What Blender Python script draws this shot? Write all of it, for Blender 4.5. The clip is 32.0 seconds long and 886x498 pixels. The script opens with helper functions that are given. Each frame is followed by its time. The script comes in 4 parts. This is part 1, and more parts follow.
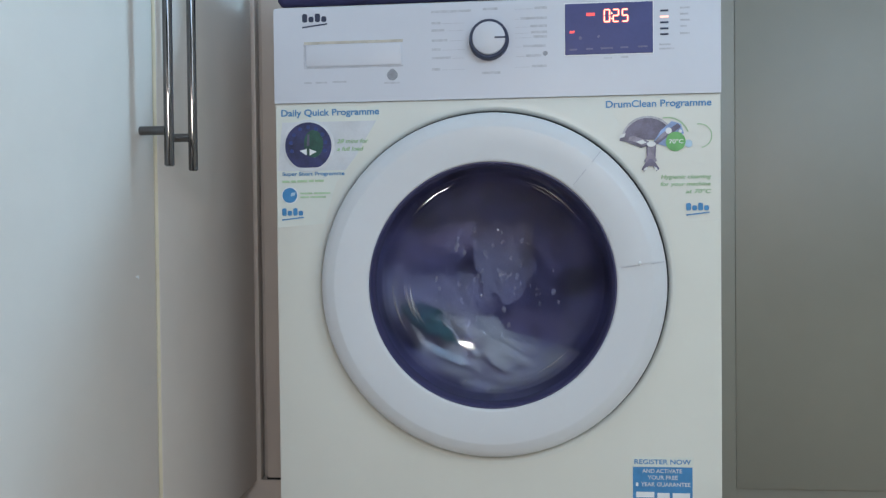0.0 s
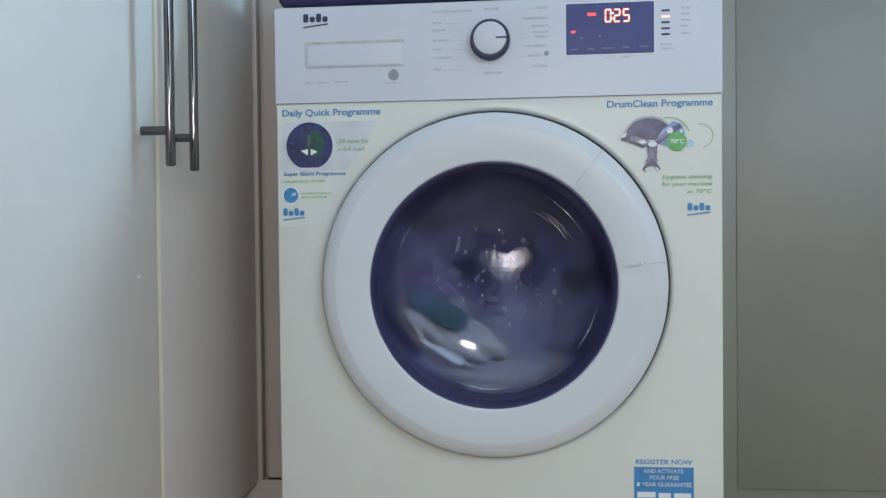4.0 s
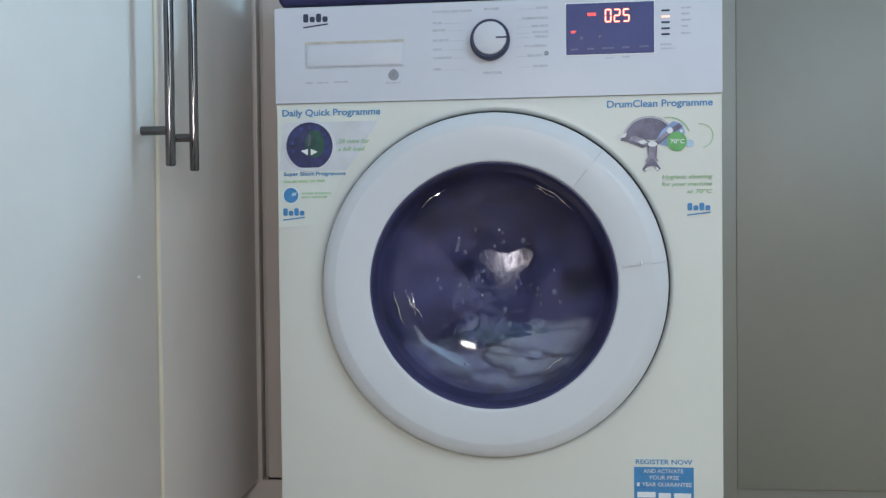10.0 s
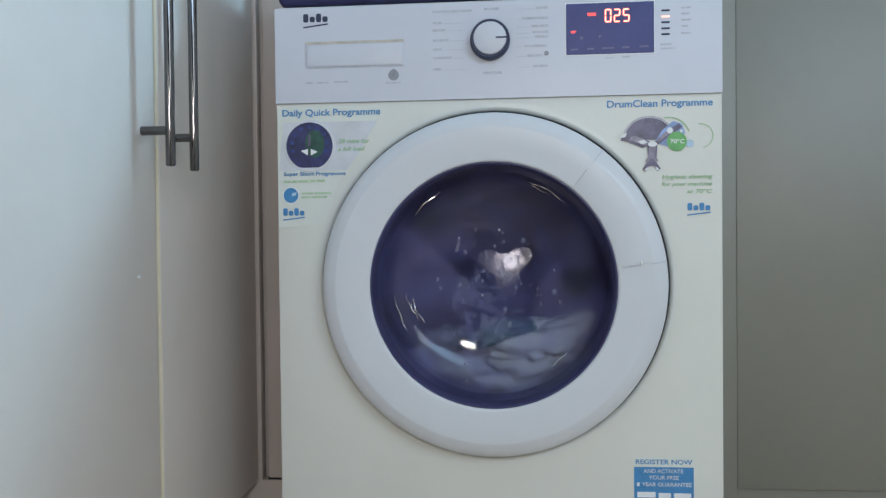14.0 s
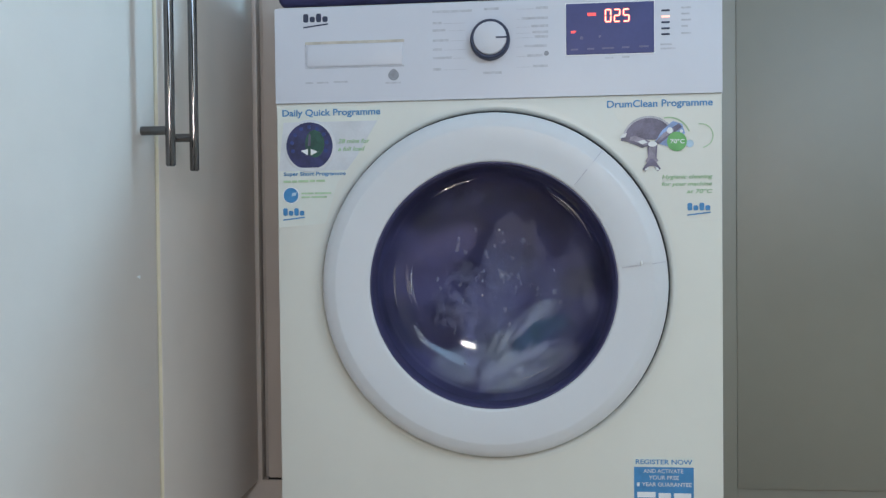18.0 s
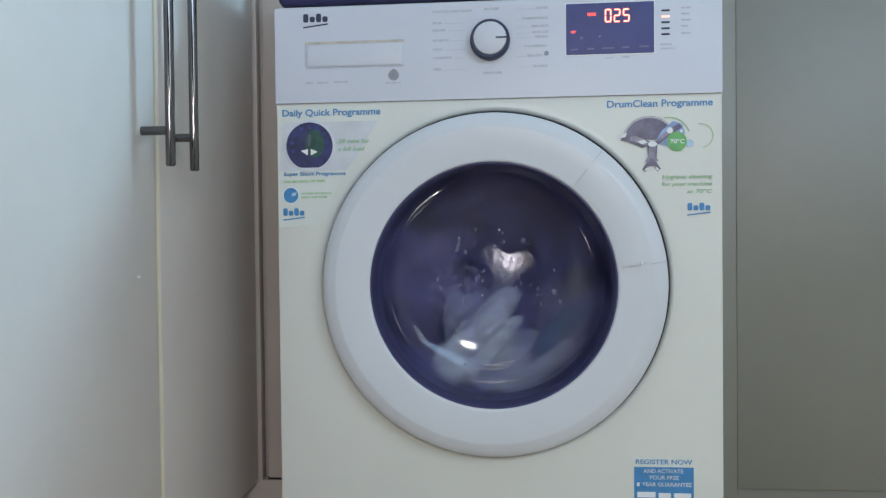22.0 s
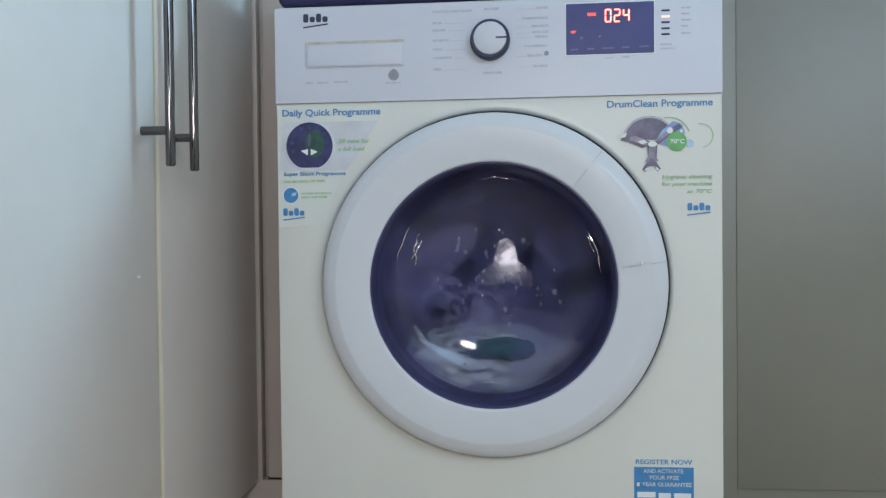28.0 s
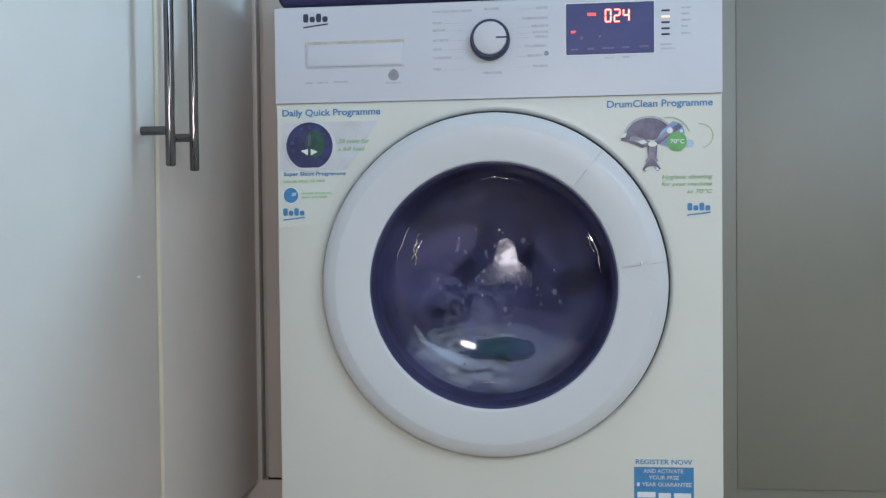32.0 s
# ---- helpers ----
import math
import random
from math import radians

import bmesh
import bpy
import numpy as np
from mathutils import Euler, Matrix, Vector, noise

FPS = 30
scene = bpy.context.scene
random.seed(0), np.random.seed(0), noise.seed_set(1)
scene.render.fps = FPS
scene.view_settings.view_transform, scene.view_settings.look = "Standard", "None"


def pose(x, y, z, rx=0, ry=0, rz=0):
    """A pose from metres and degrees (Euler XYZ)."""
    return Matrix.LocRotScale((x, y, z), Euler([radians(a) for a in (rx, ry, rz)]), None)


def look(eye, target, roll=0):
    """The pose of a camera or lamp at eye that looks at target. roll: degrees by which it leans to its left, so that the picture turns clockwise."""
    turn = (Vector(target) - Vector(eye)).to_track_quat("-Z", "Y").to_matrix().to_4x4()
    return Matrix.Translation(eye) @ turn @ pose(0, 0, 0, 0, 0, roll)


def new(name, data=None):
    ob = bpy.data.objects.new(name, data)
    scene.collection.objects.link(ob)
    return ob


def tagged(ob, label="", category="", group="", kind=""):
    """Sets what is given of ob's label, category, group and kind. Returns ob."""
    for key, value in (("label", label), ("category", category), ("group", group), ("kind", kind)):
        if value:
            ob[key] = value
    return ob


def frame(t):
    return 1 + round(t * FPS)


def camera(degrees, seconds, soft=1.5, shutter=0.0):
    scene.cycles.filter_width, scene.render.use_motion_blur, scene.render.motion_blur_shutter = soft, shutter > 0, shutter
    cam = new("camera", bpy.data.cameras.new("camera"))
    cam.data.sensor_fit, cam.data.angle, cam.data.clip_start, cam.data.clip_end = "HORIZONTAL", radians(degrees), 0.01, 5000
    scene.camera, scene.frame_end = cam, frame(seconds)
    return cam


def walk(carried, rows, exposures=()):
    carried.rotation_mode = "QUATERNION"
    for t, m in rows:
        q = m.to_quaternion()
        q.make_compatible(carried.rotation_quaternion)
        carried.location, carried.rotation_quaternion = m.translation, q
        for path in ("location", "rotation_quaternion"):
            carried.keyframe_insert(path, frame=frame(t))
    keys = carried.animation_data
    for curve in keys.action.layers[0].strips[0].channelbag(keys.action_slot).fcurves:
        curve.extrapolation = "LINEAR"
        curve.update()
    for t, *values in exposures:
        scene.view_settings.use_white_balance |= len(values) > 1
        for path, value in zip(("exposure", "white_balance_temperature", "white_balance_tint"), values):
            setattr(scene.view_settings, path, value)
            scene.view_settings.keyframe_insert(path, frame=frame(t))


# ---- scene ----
cam = camera(59.553, 32.0, soft=1.35, shutter=1.5)
walk(cam, [(0.0, pose(0.0208, -1.05, 0.5322, 88.984, 0.6057, 4.888)),
           (1.2, pose(0.0208, -1.05, 0.5322, 88.984, 0.6057, 4.888)),
           (2.4, pose(0.0208, -1.05, 0.5322, 88.984, 0.6057, 4.9716)),
           (32.0, pose(0.0208, -1.05, 0.5322, 88.984, 0.6057, 4.9716))],
     [(0.0, 0.0, 6500, 13.2), (32.0, 0.0, 6500, 13.2)])

# ---- light ----
world = bpy.data.worlds.new("world")
scene.world = world
world.use_nodes = True
world.node_tree.nodes["Background"].inputs[0].default_value = (0.55, 0.68, 1.0, 1)
world.node_tree.nodes["Background"].inputs[1].default_value = 0.3


def area_lamp(name, size_x, size_y, watts, colour, m):
    data = bpy.data.lights.new(name, "AREA")
    data.shape, data.size, data.size_y, data.energy, data.color = "RECTANGLE", size_x, size_y, watts, colour
    ob = new(name, data)
    ob.matrix_basis = m
    return ob


# blue daylight through the window over the units
area_lamp("window_light", 0.52, 0.48, 61, (0.405, 0.745, 1.0), look((1.40, 0.87, 2.03), (-0.41, -0.60, 1.35)))
# fill light from a side and a wide window added out of view
area_lamp("side_fill_light", 0.95, 0.75, 15.0, (0.76, 0.91, 1.0), look((1.82, -2.32, 1.60), (-0.1, 0.1, 0.50)))
area_lamp("wide_fill_light", 1.2, 0.60, 17.0, (0.42, 0.70, 1.0), look((1.10, -2.95, 1.95), (0.5, 0.2, 0.8)))
# small front light placed by the hub's highlight, housed in an added pane
area_lamp("front_light", 0.20, 0.165, 13.6, (1.0, 0.93, 0.86), look((0.286, -3.02, 1.131), (0.0, 0.0, 0.40)))


# ---- materials ----
def mat(name, colour, rough=0.5, metal=0.0, vary=0.06, scale=6.0, bump=0.0, bump_scale=60.0, coat=0.0, stain=0.0, spec=0.5):
    m = bpy.data.materials.new(name)
    m.use_nodes = True
    nt = m.node_tree
    b = nt.nodes["Principled BSDF"]
    b.inputs["Roughness"].default_value, b.inputs["Metallic"].default_value = rough, metal
    b.inputs["Coat Weight"].default_value = coat
    b.inputs["Coat Roughness"].default_value = 0.12
    b.inputs["Specular IOR Level"].default_value = spec
    tc = nt.nodes.new("ShaderNodeTexCoord")
    n1 = nt.nodes.new("ShaderNodeTexNoise")
    n1.inputs["Scale"].default_value, n1.inputs["Detail"].default_value = scale, 3
    n2 = nt.nodes.new("ShaderNodeTexNoise")
    n2.inputs["Scale"].default_value, n2.inputs["Detail"].default_value = scale * 9, 4
    nt.links.new(tc.outputs["Object"], n1.inputs["Vector"])
    nt.links.new(tc.outputs["Object"], n2.inputs["Vector"])
    add = nt.nodes.new("ShaderNodeMath")
    add.operation = "MULTIPLY_ADD"
    add.inputs[1].default_value = 0.35
    nt.links.new(n2.outputs["Fac"], add.inputs[0])
    nt.links.new(n1.outputs["Fac"], add.inputs[2])
    ramp = nt.nodes.new("ShaderNodeValToRGB")
    lo = [max(0.0, c * (1 - vary * 2 - stain)) for c in colour]
    hi = [min(1.0, c * (1 + vary)) for c in colour]
    ramp.color_ramp.elements[0].position, ramp.color_ramp.elements[1].position = 0.38, 0.85
    ramp.color_ramp.elements[0].color, ramp.color_ramp.elements[1].color = (*lo, 1), (*hi, 1)
    nt.links.new(add.outputs[0], ramp.inputs[0])
    nt.links.new(ramp.outputs[0], b.inputs["Base Color"])
    rr = nt.nodes.new("ShaderNodeMapRange")
    rr.inputs["To Min"].default_value, rr.inputs["To Max"].default_value = max(0.02, rough * 0.85), min(1, rough * 1.15)
    nt.links.new(n2.outputs["Fac"], rr.inputs["Value"])
    nt.links.new(rr.outputs[0], b.inputs["Roughness"])
    if bump:
        nb = nt.nodes.new("ShaderNodeTexNoise")
        nb.inputs["Scale"].default_value, nb.inputs["Detail"].default_value = bump_scale, 5
        nt.links.new(tc.outputs["Object"], nb.inputs["Vector"])
        bp = nt.nodes.new("ShaderNodeBump")
        bp.inputs["Strength"].default_value, bp.inputs["Distance"].default_value = bump, 0.002
        nt.links.new(nb.outputs["Fac"], bp.inputs["Height"])
        nt.links.new(bp.outputs[0], b.inputs["Normal"])
    return m


def glow(name, colour, strength):
    m = bpy.data.materials.new(name)
    m.use_nodes = True
    b = m.node_tree.nodes["Principled BSDF"]
    b.inputs["Base Color"].default_value = (*[c * 0.4 for c in colour], 1)
    b.inputs["Emission Color"].default_value = (*colour, 1)
    b.inputs["Emission Strength"].default_value = strength
    return m


def pane(name, tint, rough=0.02, ior=1.5, veil_mix=0.0, haze=0.0, veil=(0.195, 0.195, 0.46)):
    """Clear sheet: what lies behind shows through, with a Fresnel gloss on top."""
    m = bpy.data.materials.new(name)
    m.use_nodes = True
    nt = m.node_tree
    nt.nodes.remove(nt.nodes["Principled BSDF"])
    tr = nt.nodes.new("ShaderNodeBsdfTransparent")
    tr.inputs[0].default_value = (*tint, 1)
    gl = nt.nodes.new("ShaderNodeBsdfGlossy")
    gl.inputs["Roughness"].default_value = rough
    fr = nt.nodes.new("ShaderNodeFresnel")
    fr.inputs[0].default_value = ior
    mix = nt.nodes.new("ShaderNodeMixShader")
    nt.links.new(fr.outputs[0], mix.inputs[0])
    clear = tr
    if haze:
        # wet, scaly glass: part of the light passes scattered
        rf, clear = nt.nodes.new("ShaderNodeBsdfRefraction"), nt.nodes.new("ShaderNodeMixShader")
        rf.inputs["Color"].default_value, rf.inputs["Roughness"].default_value, rf.inputs["IOR"].default_value = (*tint, 1), 0.34, 1.08
        clear.inputs[0].default_value = haze
        nt.links.new(tr.outputs[0], clear.inputs[1])
        nt.links.new(rf.outputs[0], clear.inputs[2])
    nt.links.new(clear.outputs[0], mix.inputs[1])
    nt.links.new(gl.outputs[0], mix.inputs[2])
    last = mix
    if veil_mix:
        # a patchy pale veil; on the bowl it paints in a blue haze
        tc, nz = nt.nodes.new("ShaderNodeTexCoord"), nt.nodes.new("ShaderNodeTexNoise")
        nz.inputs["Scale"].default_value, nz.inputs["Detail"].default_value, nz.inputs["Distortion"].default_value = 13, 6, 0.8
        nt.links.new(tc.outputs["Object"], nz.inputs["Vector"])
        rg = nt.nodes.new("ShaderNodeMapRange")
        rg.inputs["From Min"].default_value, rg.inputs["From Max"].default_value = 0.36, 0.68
        rg.inputs["To Min"].default_value, rg.inputs["To Max"].default_value = veil_mix * 0.45, veil_mix * 1.75
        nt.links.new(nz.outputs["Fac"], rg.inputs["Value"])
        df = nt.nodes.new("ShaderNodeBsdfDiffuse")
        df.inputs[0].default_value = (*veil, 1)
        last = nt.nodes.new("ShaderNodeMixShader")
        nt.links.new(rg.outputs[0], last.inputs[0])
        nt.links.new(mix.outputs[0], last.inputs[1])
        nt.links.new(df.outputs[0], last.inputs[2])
    nt.links.new(last.outputs[0], nt.nodes["Material Output"].inputs["Surface"])
    return m


M_ENAMEL = mat("white_enamel", (0.70, 0.70, 0.65), 0.40, vary=0.02, scale=2.5, bump=0.03, bump_scale=25)
M_PLASTIC = mat("white_plastic", (0.60, 0.615, 0.685), 0.38, vary=0.015, scale=4, bump=0.04, bump_scale=300)
M_DOOR_RING = mat("door_plastic", (0.63, 0.65, 0.69), 0.36, vary=0.015, scale=4, bump=0.03, bump_scale=200)
M_CABINET = mat("cabinet_gloss", (0.625, 0.555, 0.51), 0.36, vary=0.03, scale=3, bump=0.03, bump_scale=40, spec=0.8)
# greyer finish, with the dimmer light on this unit darkened into the colour
M_CABINET_GREY = mat("grey_cabinet_gloss", (0.206, 0.198, 0.166), 0.47, vary=0.04, scale=3, bump=0.03, bump_scale=40, spec=0.9)
M_EDGE = mat("edge_band", (0.62, 0.54, 0.40), 0.45, vary=0.05, scale=12)
M_STEEL = mat("brushed_steel", (0.15, 0.142, 0.142), 0.07, 1.0, vary=0.06, scale=30)
# drum darkened and hub paled in colour so the hub's highlight stands out
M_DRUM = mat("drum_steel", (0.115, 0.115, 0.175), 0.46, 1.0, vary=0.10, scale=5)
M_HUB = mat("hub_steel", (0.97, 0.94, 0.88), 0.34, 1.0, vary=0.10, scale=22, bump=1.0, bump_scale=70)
M_RECESS = mat("recess_enamel", (0.68, 0.69, 0.65), 0.30, vary=0.02, scale=2.5)
M_GAP = mat("gap_shade", (0.13, 0.14, 0.145), 0.5, vary=0.1, scale=20)
M_LIFTER = mat("lifter_plastic", (0.10, 0.10, 0.14), 0.4, vary=0.05)
M_RUBBER = mat("gasket_rubber", (0.022, 0.022, 0.038), 0.7, vary=0.1, scale=20)
M_RIM = mat("dark_rim", (0.047, 0.046, 0.120), 0.45, vary=0.1, scale=20)
M_DARK = mat("dark_void", (0.02, 0.02, 0.022), 0.8, vary=0.1)
# the bowl's blue veil is haze put into the colour
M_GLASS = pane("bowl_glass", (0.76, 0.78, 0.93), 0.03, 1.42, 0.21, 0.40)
M_DROP = pane("water_drop", (0.90, 0.90, 0.93), 0.2, 1.33, 0.13, 0.0, (0.55, 0.55, 0.62))
M_CLEAR = pane("window_glass", (0.96, 0.97, 0.97), 0.01, 1.5)
M_SUDS = pane("soap_suds", (0.93, 0.93, 0.96), 0.4, 1.2, 0.13, 0.0, (0.55, 0.55, 0.60))
M_GLINT = mat("glint_metal", (0.90, 0.86, 0.86), 0.16, 1.0, vary=0.08, scale=20)
M_DISPLAY = mat("display_black", (0.056, 0.064, 0.205), 0.35, vary=0.06, scale=30, spec=0.25)
M_INK = mat("dark_ink", (0.025, 0.035, 0.08), 0.5, vary=0.05)
M_GREY_INK = mat("grey_ink", (0.28, 0.29, 0.33), 0.5, vary=0.1, scale=200)
M_PALE_GREEN = mat("pale_green_ink", (0.42, 0.60, 0.38), 0.45, vary=0.1, scale=80)
M_DIM = mat("dim_print", (0.12, 0.12, 0.24), 0.4, vary=0.1, scale=80)
M_BEIGE = mat("gap_beige", (0.52, 0.48, 0.42), 0.6, vary=0.2, scale=40)
M_PALE_INK = mat("pale_ink", (0.49, 0.50, 0.56), 0.5, vary=0.1, scale=200)
M_BLUE_INK = mat("blue_ink", (0.05, 0.235, 0.50), 0.45, vary=0.08, scale=80)
M_DOT_BLUE = mat("dim_blue_print", (0.025, 0.05, 0.20), 0.4, vary=0.2, scale=80)
M_GREEN_INK = mat("green_ink", (0.14, 0.42, 0.13), 0.45, vary=0.1, scale=80)
M_SLOGAN = mat("faded_green_ink", (0.30, 0.50, 0.27), 0.45, vary=0.1, scale=80)
M_STICKER = mat("sticker_film", (0.70, 0.725, 0.68), 0.38, vary=0.02, scale=9)
M_STICKER_PALE = mat("sticker_pale", (0.70, 0.72, 0.73), 0.35, vary=0.05, scale=30)
M_STICKER_GREY = mat("sticker_grey", (0.62, 0.64, 0.68), 0.3, vary=0.06, scale=30)
M_WHITE_INK = mat("white_ink", (0.80, 0.82, 0.84), 0.5, vary=0.03)
M_SKY_INK = mat("sky_print", (0.25, 0.36, 0.62), 0.4, vary=0.2, scale=60)
M_PALE_BLUE = mat("pale_blue_print", (0.42, 0.58, 0.72), 0.4, vary=0.1, scale=60)
M_STEEL_INK = mat("steel_print", (0.24, 0.22, 0.29), 0.35, vary=0.3, scale=60)
M_HALO = mat("soft_grey_print", (0.40, 0.40, 0.45), 0.35, vary=0.3, scale=60)
M_NAVY = mat("navy_print", (0.03, 0.035, 0.12), 0.35, vary=0.3, scale=60)
M_GREENPRINT = mat("green_print", (0.022, 0.085, 0.065), 0.35, vary=0.3, scale=60)
M_LILAC = mat("grey_print", (0.115, 0.105, 0.175), 0.35, vary=0.35, scale=50)
M_LED = glow("red_led", (1.0, 0.48, 0.34), 2.3)
M_LED_HALO = glow("dim_red_led", (1.0, 0.10, 0.10), 1.1)
M_LED_WHITE = glow("lit_indicator", (1.0, 0.55, 0.45), 1.5)
M_MAT = mat("navy_cloth", (0.035, 0.035, 0.11), 0.8, vary=0.15, scale=40, bump=0.4, bump_scale=300)
M_FLOOR = mat("floor_vinyl", (0.60, 0.43, 0.285), 0.4, vary=0.15, scale=5, bump=0.1)
M_WALL = mat("painted_wall", (0.70, 0.66, 0.60), 0.7, vary=0.03, scale=3, bump=0.1, bump_scale=150)
M_UNITS = mat("dark_wall", (0.07, 0.065, 0.06), 0.6, vary=0.1, scale=3)
M_CEIL = mat("ceiling_paint", (0.80, 0.80, 0.80), 0.8, vary=0.02, scale=3)
M_TOWEL = mat("white_towelling", (0.58, 0.61, 0.55), 0.9, vary=0.06, scale=12, bump=0.25, bump_scale=160)
M_SHEET = mat("pale_cotton", (0.40, 0.42, 0.41), 0.9, vary=0.08, scale=10, bump=0.2, bump_scale=160)
M_GREYCLOTH = mat("grey_jersey", (0.27, 0.28, 0.32), 0.9, vary=0.12, scale=12, bump=0.25, bump_scale=160)
M_DARKCLOTH = mat("navy_jersey", (0.06, 0.06, 0.11), 0.9, vary=0.15, scale=12, bump=0.25, bump_scale=160)
M_GREENCLOTH = mat("green_towelling", (0.050, 0.160, 0.135), 0.9, vary=0.12, scale=12, bump=0.25, bump_scale=160)


# ---- building helpers ----
def smooth_step(a, b, t):
    u = min(1.0, max(0.0, (t - a) / (b - a)))
    return u * u * (3 - 2 * u)


def part(name, bm, material, parent=None, label="", smooth=True):
    me = bpy.data.meshes.new(name)
    bmesh.ops.recalc_face_normals(bm, faces=bm.faces)
    bm.to_mesh(me)
    bm.free()
    if smooth:
        for poly in me.polygons:
            poly.use_smooth = True
        me.set_sharp_from_angle(angle=radians(35))
    me.materials.append(material)
    ob = new(name, me)
    ob.parent = parent
    if label:
        tagged(ob, label)
    return ob


def box(x0, x1, y0, y1, z0, z1, bevel=0.0, segs=3, bm=None, only=None):
    own = bm or bmesh.new()
    made = bmesh.ops.create_cube(own, size=1.0, matrix=Matrix.Translation(((x0 + x1) / 2, (y0 + y1) / 2, (z0 + z1) / 2)) @ Matrix.Diagonal((x1 - x0, y1 - y0, z1 - z0, 1)))
    if bevel:
        edges = list({e for v in made["verts"] for e in v.link_edges if only is None or only(e)})
        bmesh.ops.bevel(own, geom=edges, offset=bevel, segments=segs, profile=0.5, affect="EDGES")
    return own


def lathe(profile, cx, cz, segs=128, bm=None, a0=0.0, a1=360.0):
    """Turns (radius, y) pairs round the axis through (cx, cz) that runs along y."""
    own = bm or bmesh.new()
    full = abs(a1 - a0) >= 360
    steps = segs if full else segs + 1
    rows = []
    for k in range(steps):
        a = radians(a0 + (a1 - a0) * k / segs)
        rows.append([own.verts.new((cx + r * math.cos(a), y, cz + r * math.sin(a))) for r, y in profile])
    for k in range(segs):
        r0, r1 = rows[k], rows[(k + 1) % steps]
        for j in range(len(profile) - 1):
            own.faces.new((r0[j], r0[j + 1], r1[j + 1], r1[j]))
    return own


def disc(cx, y, cz, r, segs=48, bm=None, squash=1.0, thick=0.0006):
    own = bm or bmesh.new()
    front = [own.verts.new((cx + r * math.cos(2 * math.pi * k / segs), y - thick, cz + r * squash * math.sin(2 * math.pi * k / segs))) for k in range(segs)]
    back = [own.verts.new((v.co.x, y, v.co.z)) for v in front]
    own.faces.new(front)
    for k in range(segs):
        own.faces.new((front[k], front[(k + 1) % segs], back[(k + 1) % segs], back[k]))
    return own


def plate(points, y, thick=0.0005, bm=None):
    """A thin plate with the outline (x, z) points, its front at y - thick."""
    own = bm or bmesh.new()
    front = [own.verts.new((x, y - thick, z)) for x, z in points]
    back = [own.verts.new((x, y, z)) for x, z in points]
    own.faces.new(front)
    n = len(points)
    for k in range(n):
        own.faces.new((front[k], front[(k + 1) % n], back[(k + 1) % n], back[k]))
    return own


def rod(p0, p1, r, segs=20, bm=None, bevel=0.0012):
    own = bm or bmesh.new()
    a, b = Vector(p0), Vector(p1)
    m = Matrix.Translation((a + b) / 2) @ (b - a).to_track_quat("Z", "Y").to_matrix().to_4x4()
    made = bmesh.ops.create_cone(own, cap_ends=True, segments=segs, radius1=r, radius2=r, depth=(b - a).length, matrix=m)
    if bevel:
        rims = [e for e in {e for v in made["verts"] for e in v.link_edges} if any(len(f.verts) > 4 for f in e.link_faces)]
        bmesh.ops.bevel(own, geom=rims, offset=bevel, segments=2, affect="EDGES")
    return own


def writing(name, text, x, z, height, material, parent, y, width=None, align="LEFT", slant=0.0):
    cu = bpy.data.curves.new(name, "FONT")
    cu.body, cu.size, cu.align_x, cu.extrude, cu.shear, cu.offset = text, height / 0.70, align, 0.0002, slant, height * 0.022
    probe = new("probe", cu)
    bpy.context.view_layer.update()
    me = bpy.data.meshes.new_from_object(probe.evaluated_get(bpy.context.evaluated_depsgraph_get()))
    bpy.data.objects.remove(probe)
    bpy.data.curves.remove(cu)
    xs = [v.co.x for v in me.vertices]
    k = width / (max(xs) - min(xs)) if width else 1.0
    me.transform(pose(x, y, z, 90, 0, 0) @ Matrix.Diagonal((k, 1, 1, 1)))
    me.name = name
    me.materials.clear()
    me.materials.append(material)
    ob = new(name, me)
    ob.parent = parent
    return ob


def bars(name, rows, material, parent, y, label="", h=0.0022):
    """Writing that is too small to read: a bar per word, rows of (x0, x1, z)."""
    for x0, x1, z in rows:
        ob = part(name, plate([(x0, z - h / 2), (x1, z - h / 2), (x1, z + h / 2), (x0, z + h / 2)], y, 0.0003), material, parent, label, smooth=False)
    return ob


def empty(name, label, category, group="", at=(0, 0, 0)):
    ob = new(name)
    ob.location = at
    return tagged(ob, label, category, group)


# ---- the room ----
def structure(name, bm, material, label):
    return tagged(part(name, bm, material, None, label, smooth=False), kind="structure")


structure("floor", box(-1.3, 1.95, -3.1, 1.0, -0.05, 0.0), M_FLOOR, "warm brown vinyl kitchen floor under the units")
structure("ceiling", box(-1.3, 1.95, -3.1, 1.0, 2.5, 2.55), M_CEIL, "plain white painted ceiling")
north = bmesh.new()
for x0, x1, z0, z1 in ((-1.3, 1.12, 0.0, 2.5), (1.68, 1.95, 0.0, 2.5), (1.12, 1.68, 0.0, 1.78), (1.12, 1.68, 2.28, 2.5)):
    box(x0, x1, 0.90, 1.0, z0, z1, bm=north)
structure("wall_north", north, M_WALL, "white painted wall with a window over the units")
structure("wall_west", box(-1.3, -1.2, -3.0, 0.90, 0.0, 2.5), M_WALL, "white painted wall behind the tall units")
east = bmesh.new()
for y0, y1, z0, z1 in ((-3.0, -2.92, 0.0, 2.5), (-1.72, 0.90, 0.0, 2.5), (-2.92, -1.72, 0.0, 1.10), (-2.92, -1.72, 2.10, 2.5)):
    box(1.85, 1.95, y0, y1, z0, z1, bm=east)
structure("wall_east", east, M_WALL, "white painted wall with an opening for the added side window")
# unseen wall, kept dark so that steel and gloss mirror a dark room
south = bmesh.new()
